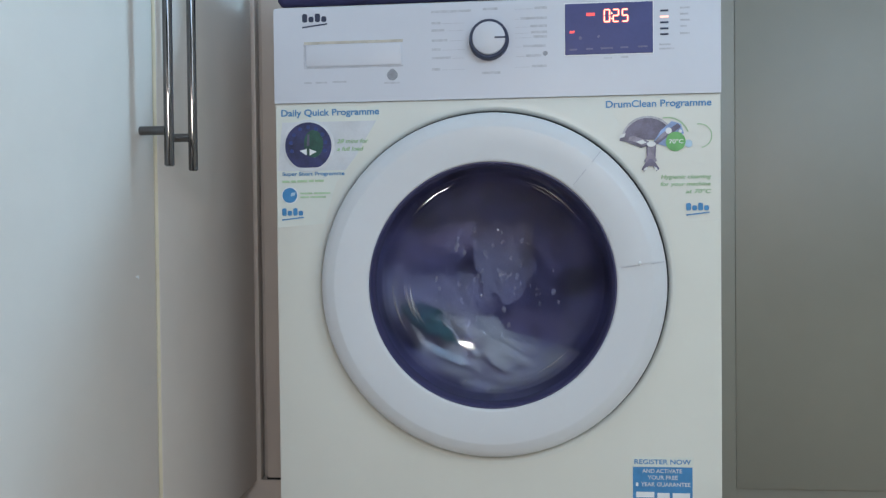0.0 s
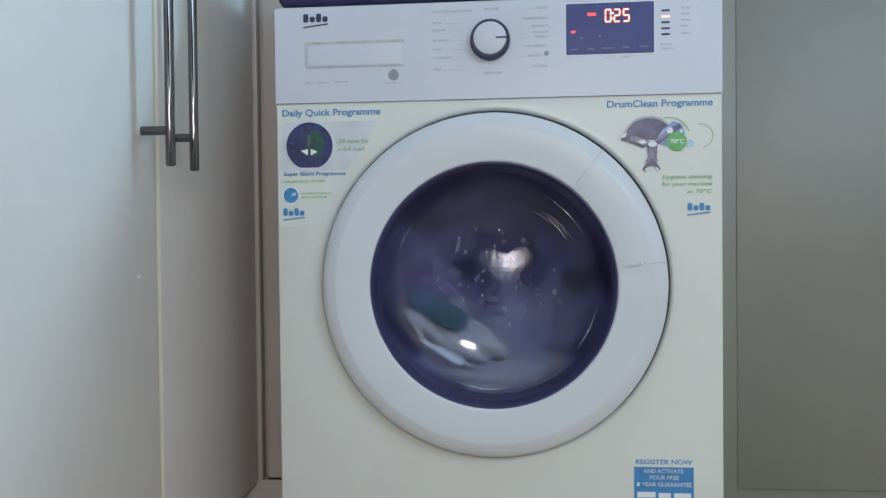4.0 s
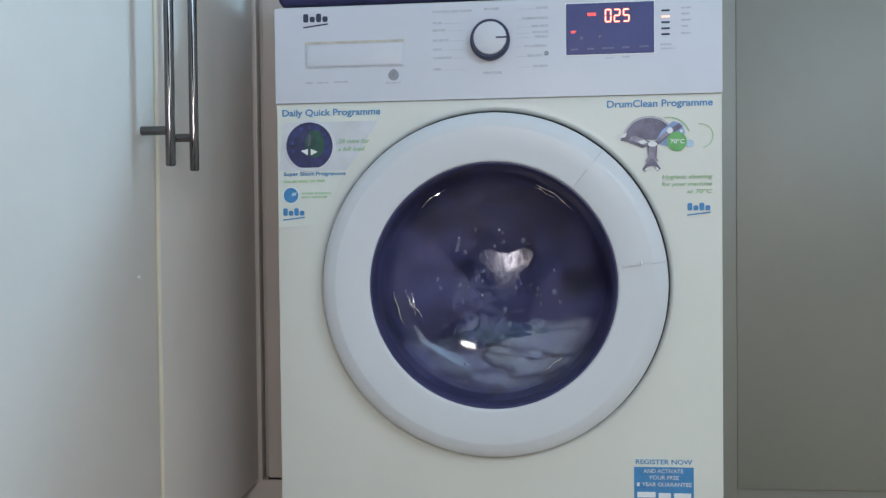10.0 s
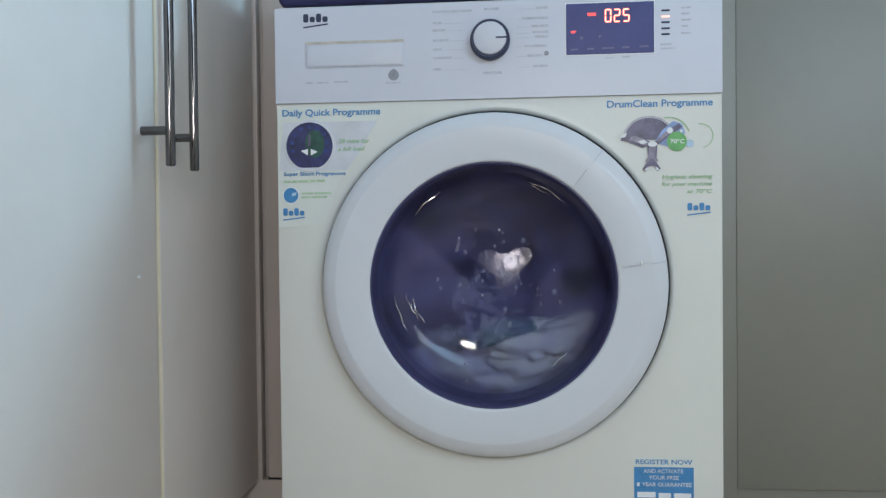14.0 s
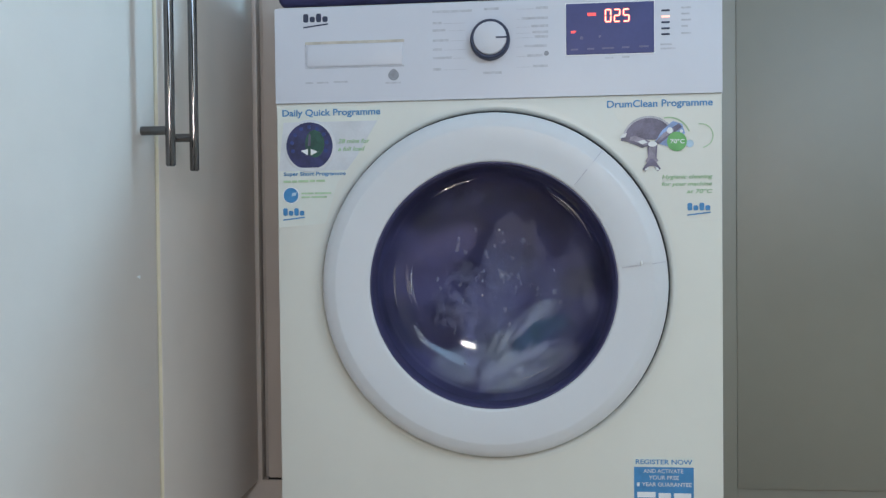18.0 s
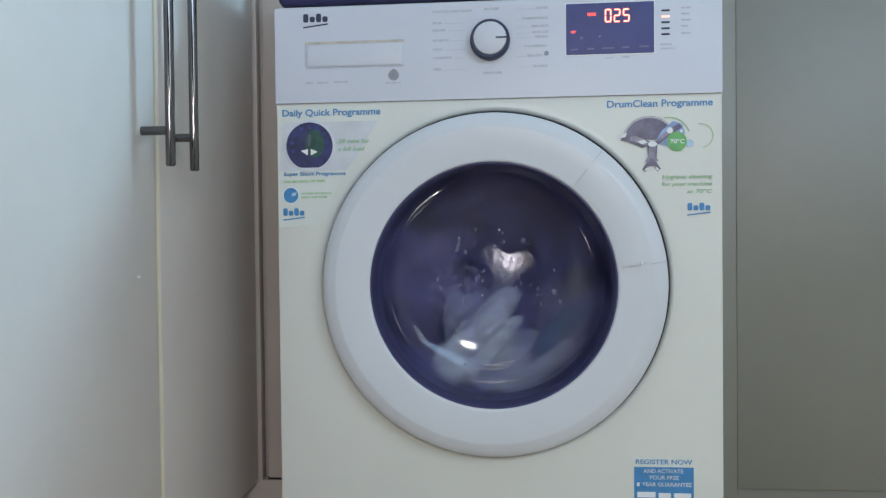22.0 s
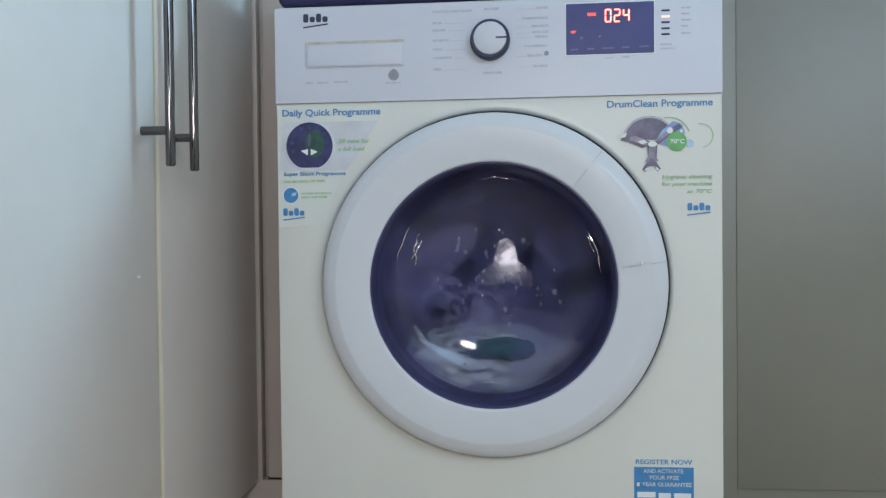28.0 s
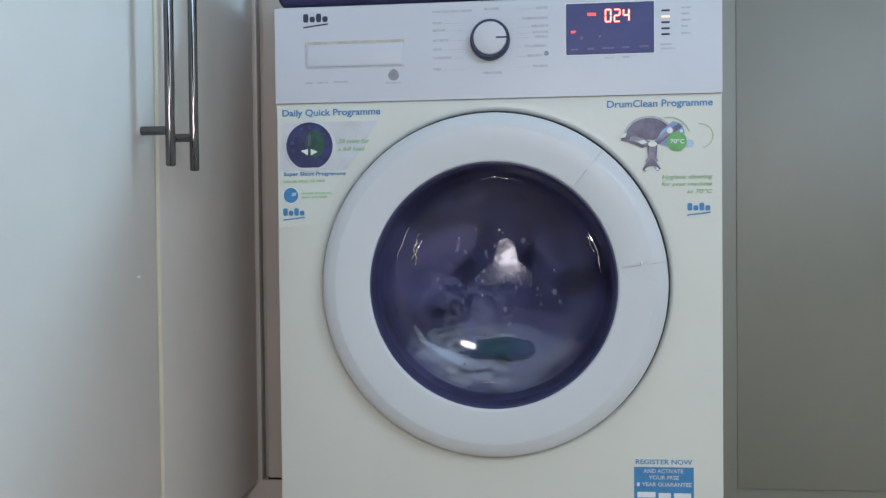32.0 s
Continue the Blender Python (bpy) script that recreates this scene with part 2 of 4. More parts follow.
for x0, x1, z0, z1 in ((-1.3, -0.36, 0.0, 2.5), (0.46, 0.48, 0.0, 2.5), (-0.36, 0.46, 2.02, 2.5), (1.72, 1.95, 0.0, 2.5), (0.48, 1.72, 2.28, 2.5), (0.48, 1.72, 0.0, 1.62)):
    box(x0, x1, -3.1, -3.0, z0, z1, bm=south)
structure("wall_south", south, M_UNITS, "unseen dark wall with openings for the added door and wide window")


def window(name, label, axis, at, a0, a1, z0, z1, bars=1):
    """A framed window in the opening a0..a1 by z0..z1 of a wall across the given axis, its middle plane at `at`."""
    w = tagged(new(name), label, "window", kind="structure")

    def piece(kind, b0, b1, h0, h1, thick, material):
        lo, hi = at - thick / 2, at + thick / 2
        bm = box(lo, hi, b0, b1, h0, h1) if axis == "x" else box(b0, b1, lo, hi, h0, h1)
        return part(kind, bm, material, w, smooth=False)

    t = 0.045
    for b0, b1, h0, h1 in ((a0, a0 + t, z0, z1), (a1 - t, a1, z0, z1), (a0 + t, a1 - t, z0, z0 + t), (a0 + t, a1 - t, z1 - t, z1)):
        piece("window_frame", b0, b1, h0, h1, 0.05, M_PLASTIC)
    step = (a1 - a0 - 2 * t) / (bars + 1)
    for k in range(bars):
        piece("mullion", a0 + t + step * (k + 1) - 0.014, a0 + t + step * (k + 1) + 0.014, z0 + t, z1 - t, 0.04, M_PLASTIC)
    for k in range(bars + 1):
        glass = piece("pane", a0 + t + step * k + (0.014 if k else 0), a0 + t + step * (k + 1) - (0.014 if k < bars else 0), z0 + t, z1 - t, 0.006, M_CLEAR)
        glass.visible_shadow = False
    return w


window("window_1", "small window with a white frame over the units", "y", 0.955, 1.12, 1.68, 1.78, 2.28, 0)
# both added out of view to house the two fill lights
window("window_2", "wide window with a white frame, added out of view for fill light", "y", -3.055, 0.48, 1.72, 1.62, 2.28)
window("window_3", "side window with a white frame, added out of view for fill light", "x", 1.905, -2.92, -1.72, 1.10, 2.10)
# door and pane added out of view so the front light has an opening
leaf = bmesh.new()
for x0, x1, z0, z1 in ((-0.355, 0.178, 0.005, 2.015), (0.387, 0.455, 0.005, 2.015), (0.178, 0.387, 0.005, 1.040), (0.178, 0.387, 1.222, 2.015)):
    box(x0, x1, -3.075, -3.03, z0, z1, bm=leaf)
back_door = structure("door_1", leaf, M_UNITS, "dark back door with a small pane, added out of view to house the front light")
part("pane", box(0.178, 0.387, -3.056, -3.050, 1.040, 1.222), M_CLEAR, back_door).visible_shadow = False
part("door_handle", rod((-0.29, -3.005, 1.02), (-0.17, -3.005, 1.02), 0.009), M_STEEL, back_door)

# ---- the cabinets ----
XL, YC, HB = -0.408, 0.2295, 0.117


def side_cabinet(name, y0, y1, handle_y, label):
    """A tall unit that faces +x, its door between y0 and y1."""
    c = empty(name, label, "cabinet", "tall units with bar handles", (XL, (y0 + y1) / 2, 0))
    inv = Matrix.Translation((-XL, -(y0 + y1) / 2, 0))
    parts = [part("carcass", box(-0.98, XL - 0.022, y0 - 0.001, y1 + 0.001, HB, 2.15), M_CABINET, c)]
    parts.append(part("plinth", box(-0.98, XL - 0.05, y0 - 0.001, y1 + 0.001, 0.0, HB - 0.003), M_CABINET, c))
    door = part("door", box(XL - 0.019, XL, y0, y1, HB, 2.14, 0.006, 4), M_CABINET, c, "glossy off-white door with a rounded edge")
    parts.append(door)
    door.data.materials.append(M_EDGE)
    for poly in door.data.polygons:
        poly.material_index = 1 if poly.normal.y < -0.3 else 0
    h = bmesh.new()
    rod((XL + 0.0345, handle_y, 0.616), (XL + 0.0345, handle_y, 1.176), 0.0057, 24, h)
    for z in (0.658, 1.134):
        rod((XL - 0.001, handle_y, z), (XL + 0.031, handle_y, z), 0.0054, 16, h, 0)
    part("handle", h, M_STEEL, door, "long brushed steel bar handle")
    for o in parts:
        o.data.transform(inv)
    for o in door.children:
        o.data.transform(inv)
    return c


side_cabinet("tall_cabinet", -0.735, -0.1385, -0.175, "tall off-white gloss cabinet with a steel bar handle")
side_cabinet("tall_cabinet", -0.1355, 0.2255, -0.1065, "narrow tall off-white gloss cabinet beside the washing machine")

# a glint on the cabinet door, put in as a small white patch
glint_bm = plate([(-0.0030, 0.0014), (0.0026, 0.0020), (0.0034, 0.0002), (0.0024, -0.0024), (0.0012, -0.0006), (-0.0030, -0.0004)], 0.0, 0.0008)
glint_bm.transform(pose(XL, -0.1895, 0.4875, 0, 0, 90))
tagged(part("glint_patch", glint_bm, M_WHITE_INK), "tiny bright patch standing in for a glint on the gloss cabinet door", "chip")
corner = empty("corner_filler", "off-white filler post in the corner of the units", "filler panel", at=(-0.39, YC, 0))
part("post", box(-0.045, 0.0055, 0.024, 0.0295, HB, 2.15, 0.001, 2), M_CABINET, corner)
part("edge_strip", box(-0.0215, -0.0123, -0.0035, 0.016, HB + 0.002, 2.15, 0.0012, 2), M_CABINET, corner)
part("panel", box(-0.0020, 0.115, 0.0, 0.018, HB + 0.006, 2.15, 0.0015, 2), M_CABINET, corner)
part("backing", box(-0.060, 0.110, 0.068, 0.076, 0.0, 2.15), M_CABINET, corner)
# black strip that draws the shade in the gap under the panel
part("seal", box(-0.0040, 0.115, 0.0035, 0.017, HB + 0.0018, HB + 0.0064), M_DARK, corner, "black strip drawn for the dark gap")
part("plinth", box(-0.068, 0.115, 0.003, 0.018, 0.0, HB + 0.0015), M_CABINET, corner)

unit = empty("base_cabinet", "grey-green gloss base cabinet with a plain door", "cabinet", at=(0.68, YC, 0))
part("end_panel", box(-0.345, -0.2970, 0.001, 0.60, 0.0, 0.96, 0.0008), M_CABINET_GREY, unit)
part("carcass", box(-0.2965, 0.31, 0.022, 0.60, HB, 0.96), M_CABINET_GREY, unit)
part("door", box(-0.29705, 0.30, 0.0, 0.019, HB + 0.001, 0.96, 0.0008, 2), M_CABINET_GREY, unit)
part("plinth", box(-0.2965, 0.31, 0.006, 0.03, 0.0, HB + 0.0006), M_CABINET_GREY, unit)

# ---- the washing machine ----
CX, CZ = -0.0034, 0.465
wm = empty("washing_machine", "white front-loading washing machine with stickers, running", "washing machine")

HX, HZ = CX + 0.0008, CZ - 0.0004
X0, X1, Z0, Z1 = -0.30, 0.30, 0.02, 0.7157


def front_panel():
    bm = bmesh.new()
    corners = [math.atan2(z - HZ, x - HX) % (2 * math.pi) for x in (X0, X1) for z in (Z0, Z1)]
    angles = sorted([2 * math.pi * k / 160 for k in range(160)] + corners)

    def edge(a):
        c, s = math.cos(a), math.sin(a)
        ks = []
        if abs(c) > 1e-9:
            ks.append(((X1 if c > 0 else X0) - HX) / c)
        if abs(s) > 1e-9:
            ks.append(((Z1 if s > 0 else Z0) - HZ) / s)
        k = min(ks)
        return HX + k * c, HZ + k * s

    rings = []
    for a in angles:
        ex, ez = edge(a)
        c, s = math.cos(a), math.sin(a)
        col = [(HX + r * c, y, HZ + r * s) for r, y in ((0.2120, 0.024), (0.2120, 0.014), (0.2334, 0.014), (0.2346, 0.0100), (0.2352, 0.0050), (0.2360, 0.0030), (0.2371, 0.0015), (0.2384, 0.0005), (0.2398, 0.0), (0.2412, 0.0), (0.2440, 0.0))]
        for k in (0.985, 1.0):
            col.append((HX + (ex - HX) * k, 0.0 if k < 1 else 0.002, HZ + (ez - HZ) * k))
        col.append((ex, 0.02, ez))
        rings.append([bm.verts.new(v) for v in col])
    for i in range(len(rings)):
        a, b = rings[i], rings[(i + 1) % len(rings)]
        for j in range(len(a) - 1):
            bm.faces.new((a[j], a[j + 1], b[j + 1], b[j]))
    return bm


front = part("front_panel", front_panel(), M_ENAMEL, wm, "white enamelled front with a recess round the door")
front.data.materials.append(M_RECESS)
# shade in the gap round the door, put in as dark colour
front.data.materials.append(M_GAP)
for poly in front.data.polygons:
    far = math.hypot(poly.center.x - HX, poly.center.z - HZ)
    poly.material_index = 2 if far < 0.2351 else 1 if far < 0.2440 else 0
part("side_panel", box(-0.30, -0.297, 0.02, 0.58, 0.02, 0.842), M_ENAMEL, wm)
part("side_panel", box(0.297, 0.30, 0.02, 0.58, 0.02, 0.842), M_ENAMEL, wm)
part("back_panel", box(-0.297, 0.297, 0.577, 0.58, 0.02, 0.842), M_ENAMEL, wm)
part("top_panel", box(-0.30, 0.30, 0.012, 0.585, 0.842, 0.852, 0.003), M_ENAMEL, wm)
part("bulkhead", lathe([(0.2200, 0.027), (0.2900, 0.034)], CX, CZ, 64), M_DARK, wm)
part("control_panel", box(-0.30, 0.30, -0.002, 0.03, 0.71595, 0.8475, 0.0045, 4, None, lambda e: all(v.co.z > 0.8 for v in e.verts) and (abs(e.verts[0].co.y - e.verts[1].co.y) > 0.01 or max(v.co.y for v in e.verts) < 0)), M_PLASTIC, wm, "white plastic control panel")
for fx in (-0.26, 0.26):
    for fy in (0.06, 0.52):
        part("foot", rod((fx, fy, 0.0), (fx, fy, 0.022), 0.02), M_RUBBER, wm)

# drawer
drawer = part("detergent_drawer", box(-0.2560, -0.1225, -0.0035, 0.02, 0.7640, 0.7955, 0.0025), M_PLASTIC, wm, "detergent drawer front with its shadow gaps drawn as thin strips")
# shade of the gaps round the drawer, drawn as thin coloured strips
part("top_gap", box(-0.2575, -0.1208, -0.0025, -0.0019, 0.7955, 0.7990), M_BEIGE, drawer)
part("bottom_gap", box(-0.2575, -0.1208, -0.0025, -0.0019, 0.7622, 0.7640), M_PALE_INK, drawer)
part("side_gap", box(-0.2582, -0.2560, -0.0025, -0.0019, 0.7640, 0.7955), M_PALE_INK, drawer)
part("softener_mark", plate([(-0.1355 + 0.0075 * math.cos(a) * (1 - 0.35 * max(0, math.sin(a))), 0.7515 + 0.008 * math.sin(a)) for a in [2 * math.pi * k / 20 for k in range(20)]], -0.002), M_GREY_INK, wm)
bars("print_bar", [(-0.258, -0.247, 0.7430), (-0.242, -0.226, 0.7432), (-0.219, -0.199, 0.7436), (-0.147, -0.126, 0.7405)], M_PALE_INK, wm, -0.002)


def maker_mark(x, z, k, material, parent, y):
    """A plain shape in place of the maker's mark: a row of solid blocks over a slanted stroke."""
    bm = plate([(x, z - k * 0.0062), (x + k * 0.035, z - k * 0.0020), (x + k * 0.035, z - k * 0.0002), (x, z - k * 0.0042)], y, 0.0003)
    for dx, high in ((0.0, 0.0135), (0.0090, 0.0095), (0.0180, 0.0135), (0.0270, 0.0095)):
        x0, x1, z0, z1, c = x + k * dx, x + k * (dx + 0.0072), z + k * 0.0018, z + k * high, k * 0.0016
        plate([(x0 + c, z0), (x1 - c, z0), (x1, z0 + c), (x1, z1 - c), (x1 - c, z1), (x0 + c, z1), (x0, z1 - c), (x0, z0 + c)], y, 0.0003, bm)
    return part("maker_mark", bm, material, parent, "plain printed mark", smooth=False)


maker_mark(-0.2597, 0.8242, 0.99, M_INK, wm, -0.0021)

# programme knob
knob = part("programme_knob", lathe([(0.0001, -0.0185), (0.0203, -0.0185), (0.0214, -0.0179), (0.0218, -0.0165), (0.0218, -0.008)], -0.0039, 0.7934, 64), M_PLASTIC, wm, "round white knob with a dark collar")
part("collar", lathe([(0.0219, -0.0100), (0.0220, -0.0152), (0.0248, -0.0154), (0.0259, -0.0142), (0.0264, -0.011), (0.0268, -0.002)], -0.0039, 0.7934, 64), M_INK, knob, "dark blue-grey collar")
part("pointer", box(0.0038, 0.0180, -0.0192, -0.0182, 0.7924, 0.7944), M_INK, knob)
left_rows = [(-0.0815, -0.028, 0.8343), (-0.0815, -0.069, 0.8191), (-0.0815, -0.064, 0.8093), (-0.0815, -0.060, 0.7956), (-0.0815, -0.069, 0.7834), (-0.0815, -0.056, 0.7720), (-0.0815, -0.070, 0.7568)]
right_rows = [(0.0572, 0.0737, 0.8349), (0.0383, 0.0736, 0.8214), (0.0510, 0.0735, 0.8108), (0.0525, 0.0735, 0.8026), (0.0554, 0.0734, 0.7966), (0.0418, 0.0718, 0.7845), (0.0454, 0.0657, 0.7717), (0.0528, 0.0731, 0.7574)]
bars("programme_name", left_rows + right_rows + [(-0.012, 0.008, 0.8357), (-0.014, 0.011, 0.7502)], M_PALE_INK, wm, -0.002, h=0.0032)
for x0, x1, z in [(r[1] + 0.002, -0.037, r[2] - 0.001) for r in left_rows[1:]] + [(0.031, r[0] - 0.002, r[2] - 0.001) for r in right_rows]:
    bars("programme_line", [(x0, x1, z)], M_PALE_INK, wm, -0.002, h=0.0005)
part("cotton_mark", disc(0.0710, -0.002, 0.7740, 0.0032), M_GREY_INK, wm)

# display
DY = -0.0022
display = part("display", box(0.0971, 0.2125, -0.0030, 0.01, 0.7705, 0.8385, 0.0008, 1), M_DISPLAY, wm, "dark violet display window with red digits")
part("display_border", box(0.0958, 0.2138, -0.0024, 0.01, 0.7690, 0.8400, 0.0008, 1), M_WHITE_INK, wm)
SEG_W, SEG_H, SEG_T = 0.0090, 0.0158, 0.0015
DIGIT_X = (0.1490, 0.1606, 0.1726)
DIGIT_Z = 0.8130


def seg_pose(digit, s):
    """Centre and turn of segment s of a digit: horizontal bars a g d, uprights f b e c."""
    x, z = DIGIT_X[digit], DIGIT_Z
    mid, right, high, low = x + SEG_W / 2 - 0.001, x + SEG_W - 0.002, z + SEG_H * 0.75, z + SEG_H * 0.25
    return {"a": (mid, z + SEG_H, 0), "g": (mid, z + SEG_H / 2, 0), "d": (mid, z, 0), "f": (x, high, 88), "b": (right, high, 88), "e": (x, low, 88), "c": (right, low, 88)}[s]


def segment(digit, s):
    x, z, turn = seg_pose(digit, s)
    n, t = SEG_W / 2 - 0.0008, SEG_T / 2
    h = 0.0007
    bm = plate([(-n, 0), (-n + t, -t), (n - t, -t), (n, 0), (n - t, t), (-n + t, t)], 0.0, 0.0004)
    lit = len(bm.faces)
    # glow round the lit segment, put in as a wider dim plate
    plate([(-n - h, 0), (-n + t, -t - h), (n - t, -t - h), (n + h, 0), (n - t, t + h), (-n + t, t + h)], 0.0, 0.0001, bm)
    ob = part("segment", bm, M_LED, display, smooth=False)
    ob.data.materials.append(M_LED_HALO)
    for poly in ob.data.polygons:
        poly.material_index = 0 if poly.index < lit else 1
    ob.matrix_basis = pose(x, -0.0031, z, 0, -turn, 0)
    return ob


segments = {(d, s): segment(d, s) for d, shape in enumerate(("abcdef", "abged", "afgcd")) for s in shape}
colon_bm = bmesh.new()
disc(0, 0, 0.0035, 0.0011, 12, colon_bm)
disc(0, 0, -0.0035, 0.0011, 12, colon_bm)
colon = part("colon", colon_bm, M_LED, display, smooth=False)
part("symbol", plate([(0.1255, 0.8213), (0.1365, 0.8213), (0.1365, 0.8253), (0.1255, 0.8253)], -0.0031), M_LED_HALO, display, "small lit red symbol", smooth=False)
part("symbol", plate([(0.1035, 0.7990), (0.1085, 0.7990), (0.1105, 0.8015), (0.1095, 0.8025), (0.1035, 0.8020)], -0.0031), M_LED_HALO, display, "small lit red symbol", smooth=False)
part("unlit_symbol", disc(0.1175, -0.0030, 0.7925, 0.0022), M_DIM, display, smooth=False)
part("unlit_symbol", disc(0.1415, -0.0030, 0.7940, 0.0016), M_DIM, display, smooth=False)
for k, (x0, x1) in enumerate(((0.103, 0.113), (0.125, 0.134), (0.144, 0.160), (0.170, 0.180), (0.193, 0.205))):
    bars("button_name", [(x0, x1, 0.7775 + 0.0004 * k)], M_DIM, display, -0.003, h=0.0022)
bars("key_name", [(0.148, 0.159, 0.7655), (0.170, 0.180, 0.7660)], M_PALE_INK, wm, -0.002)
for k in range(5):
    zz = (0.8255, 0.8175, 0.8100, 0.8020, 0.7945)[k]
    part("indicator", box(0.2217, 0.2325, -0.0029, 0.0, zz - 0.0012, zz + 0.0012, 0.0004, 1), M_LED_WHITE if k == 1 else M_INK, wm, "lit indicator" if k == 1 else "")
bars("indicator_name", [(0.2475, 0.260, 0.8285), (0.2475, 0.258, 0.8205), (0.2475, 0.260, 0.8125), (0.2475, 0.256, 0.8045), (0.2475, 0.260, 0.7950)], M_PALE_INK, wm, -0.002)
bars("key_name", [(0.2205, 0.235, 0.7810), (0.2205, 0.240, 0.7755)], M_PALE_INK, wm, -0.002)

# door
door = part("door", lathe([(0.2200, 0.0105), (0.2262, 0.008), (0.2284, 0.000), (0.2297, -0.010), (0.2297, -0.0165), (0.2290, -0.0205), (0.2270, -0.0236), (0.2190, -0.0275), (0.2116, -0.0306), (0.2100, -0.0311), (0.2080, -0.0313), (0.1880, -0.0294), (0.1685, -0.0274), (0.1660, -0.0271), (0.1646, -0.0264), (0.1639, -0.0252), (0.1638, -0.0240)], CX, CZ, 160), M_DOOR_RING, wm, "round white plastic door ring with a bevelled edge")
part("rim", lathe([(0.1639, -0.0248), (0.1620, -0.0250), (0.1604, -0.0228), (0.1588, -0.0165), (0.1578, -0.0080), (0.1573, 0.0), (0.1590, 0.010), (0.1650, 0.024), (0.1760, 0.033)], CX, CZ, 128), M_RIM, door, "glossy black rim")
BOWL = [(0.1572, -0.0040), (0.1556, 0.0080), (0.1540, 0.0200), (0.1530, 0.0240), (0.1512, 0.0262), (0.1502, 0.0290), (0.1470, 0.0360), (0.1400, 0.0435), (0.1280, 0.0495), (0.1150, 0.0540), (0.1000, 0.0580), (0.0800, 0.0612), (0.0600, 0.0635), (0.0400, 0.0650), (0.0200, 0.0660), (0.0001, 0.0663)]
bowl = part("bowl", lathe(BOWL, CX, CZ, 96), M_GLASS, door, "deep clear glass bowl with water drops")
if sum(poly.normal.y for poly in bowl.data.polygons) > 0:
    bowl.data.flip_normals()
bowl.visible_shadow = False
drops = bmesh.new()
rng = random.Random(5)
for k in range(60):
    near = k < 22
    a, r = rng.uniform(0, 2 * math.pi), (abs(rng.gauss(0, 0.035)) if near else rng.uniform(0.02, 0.098))
    x, z = (0.012 if near else 0) + r * math.cos(a), (0.010 if near else -0.015) + r * math.sin(a)
    rr = math.hypot(x, z)
    y = 0.0663 - 0.0082 * (rr / 0.10) ** 2 - 6.0 * max(0, rr - 0.10) ** 2
    size = rng.uniform(0.0010, 0.0028) if near else rng.uniform(0.0012, 0.0034)
    bmesh.ops.create_icosphere(drops, subdivisions=2, radius=size, matrix=Matrix.Translation((CX + x, y - 0.0004, CZ + z)) @ Matrix.Diagonal((1, 0.4, rng.uniform(1.0, 1.7), 1)))
drop_ob = tagged(part("water_film", drops, M_DROP, door, "clear water drops on the glass"), kind="stuff")
drop_ob.visible_shadow = False
for a in (50.5, 7.6):
    c, s = math.cos(radians(a)), math.sin(radians(a))
    for (r0, y0), (r1, y1) in (((0.1700, -0.0284), (0.1950, -0.0314)), ((0.2080, -0.0327), (0.2262, -0.0250))):
        m = bmesh.new()
        sides = [[m.verts.new((r, y, h)) for r, y in ((r0, y0), (r1, y1), (r1, y1 + 0.006), (r0, y0 + 0.006))] for h in (-0.0005, 0.0005)]
        m.faces.new(sides[0])
        m.faces.new(sides[1])
        for k in range(4):
            m.faces.new((sides[0][k], sides[0][(k + 1) % 4], sides[1][(k + 1) % 4], sides[1][k]))
        bmesh.ops.transform(m, matrix=Matrix.Translation((CX, 0, CZ)) @ Matrix(((c, 0, -s, 0), (0, 1, 0, 0), (s, 0, c, 0), (0, 0, 0, 1))), verts=m.verts)
        part("seam", m, M_PALE_INK, door)
part("grip", lathe([(0.1664, -0.0268), (0.1690, -0.0277), (0.1720, -0.0284), (0.1880, -0.0303), (0.2085, -0.0320), (0.2115, -0.0313), (0.2190, -0.0280), (0.2272, -0.0240), (0.2288, -0.0210)], CX, CZ, 40, None, 8.0, 50.2), M_DOOR_RING, door, "raised door grip")
nub = bmesh.new()
bmesh.ops.create_icosphere(nub, subdivisions=2, radius=0.0020, matrix=Matrix.Translation((CX + 0.1925, -0.0318, CZ + 0.0285)) @ Matrix.Diagonal((0.8, 0.7, 1.6, 1)))
part("nub", nub, M_WHITE_INK, door, "small white nub by the grip")
part("gasket", lathe([(0.2250, 0.028), (0.1950, 0.030), (0.1790, 0.036), (0.1730, 0.046), (0.1730, 0.060), (0.1760, 0.072), (0.2000, 0.080)], CX, CZ, 96), M_RUBBER, wm, "black rubber door seal")

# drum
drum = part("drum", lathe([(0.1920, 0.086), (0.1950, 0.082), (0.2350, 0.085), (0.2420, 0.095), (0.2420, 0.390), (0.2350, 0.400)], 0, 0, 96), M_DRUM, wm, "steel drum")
plate_bm = bmesh.new()
rings = []
for i in range(41):
    r = 0.236 * i / 40 + 0.0002
    row = []
    for k in range(180):
        a = 2 * math.pi * k / 180
        height = 0.0
        for arm in (90, 210, 330):
            u, v = r * math.cos(a - radians(arm)), abs(r * math.sin(a - radians(arm)))
            wide = 0.050 * (1 - u / 0.17)
            inside = (1 - smooth_step(wide - 0.020, wide + 0.020, v)) * smooth_step(-0.06, -0.03, u) if u < 0.17 else 0.0
            height = max(height, inside * (0.034 - 0.165 * max(u, 0.0)))
        depth = 0.400 - height - 0.008 * math.exp(-(r / 0.05) ** 2)
        row.append(plate_bm.verts.new((r * math.cos(a), depth, r * math.sin(a))))
    rings.append(row)
for i in range(40):
    for k in range(180):
        plate_bm.faces.new((rings[i][k], rings[i][(k + 1) % 180], rings[i + 1][(k + 1) % 180], rings[i + 1][k]))
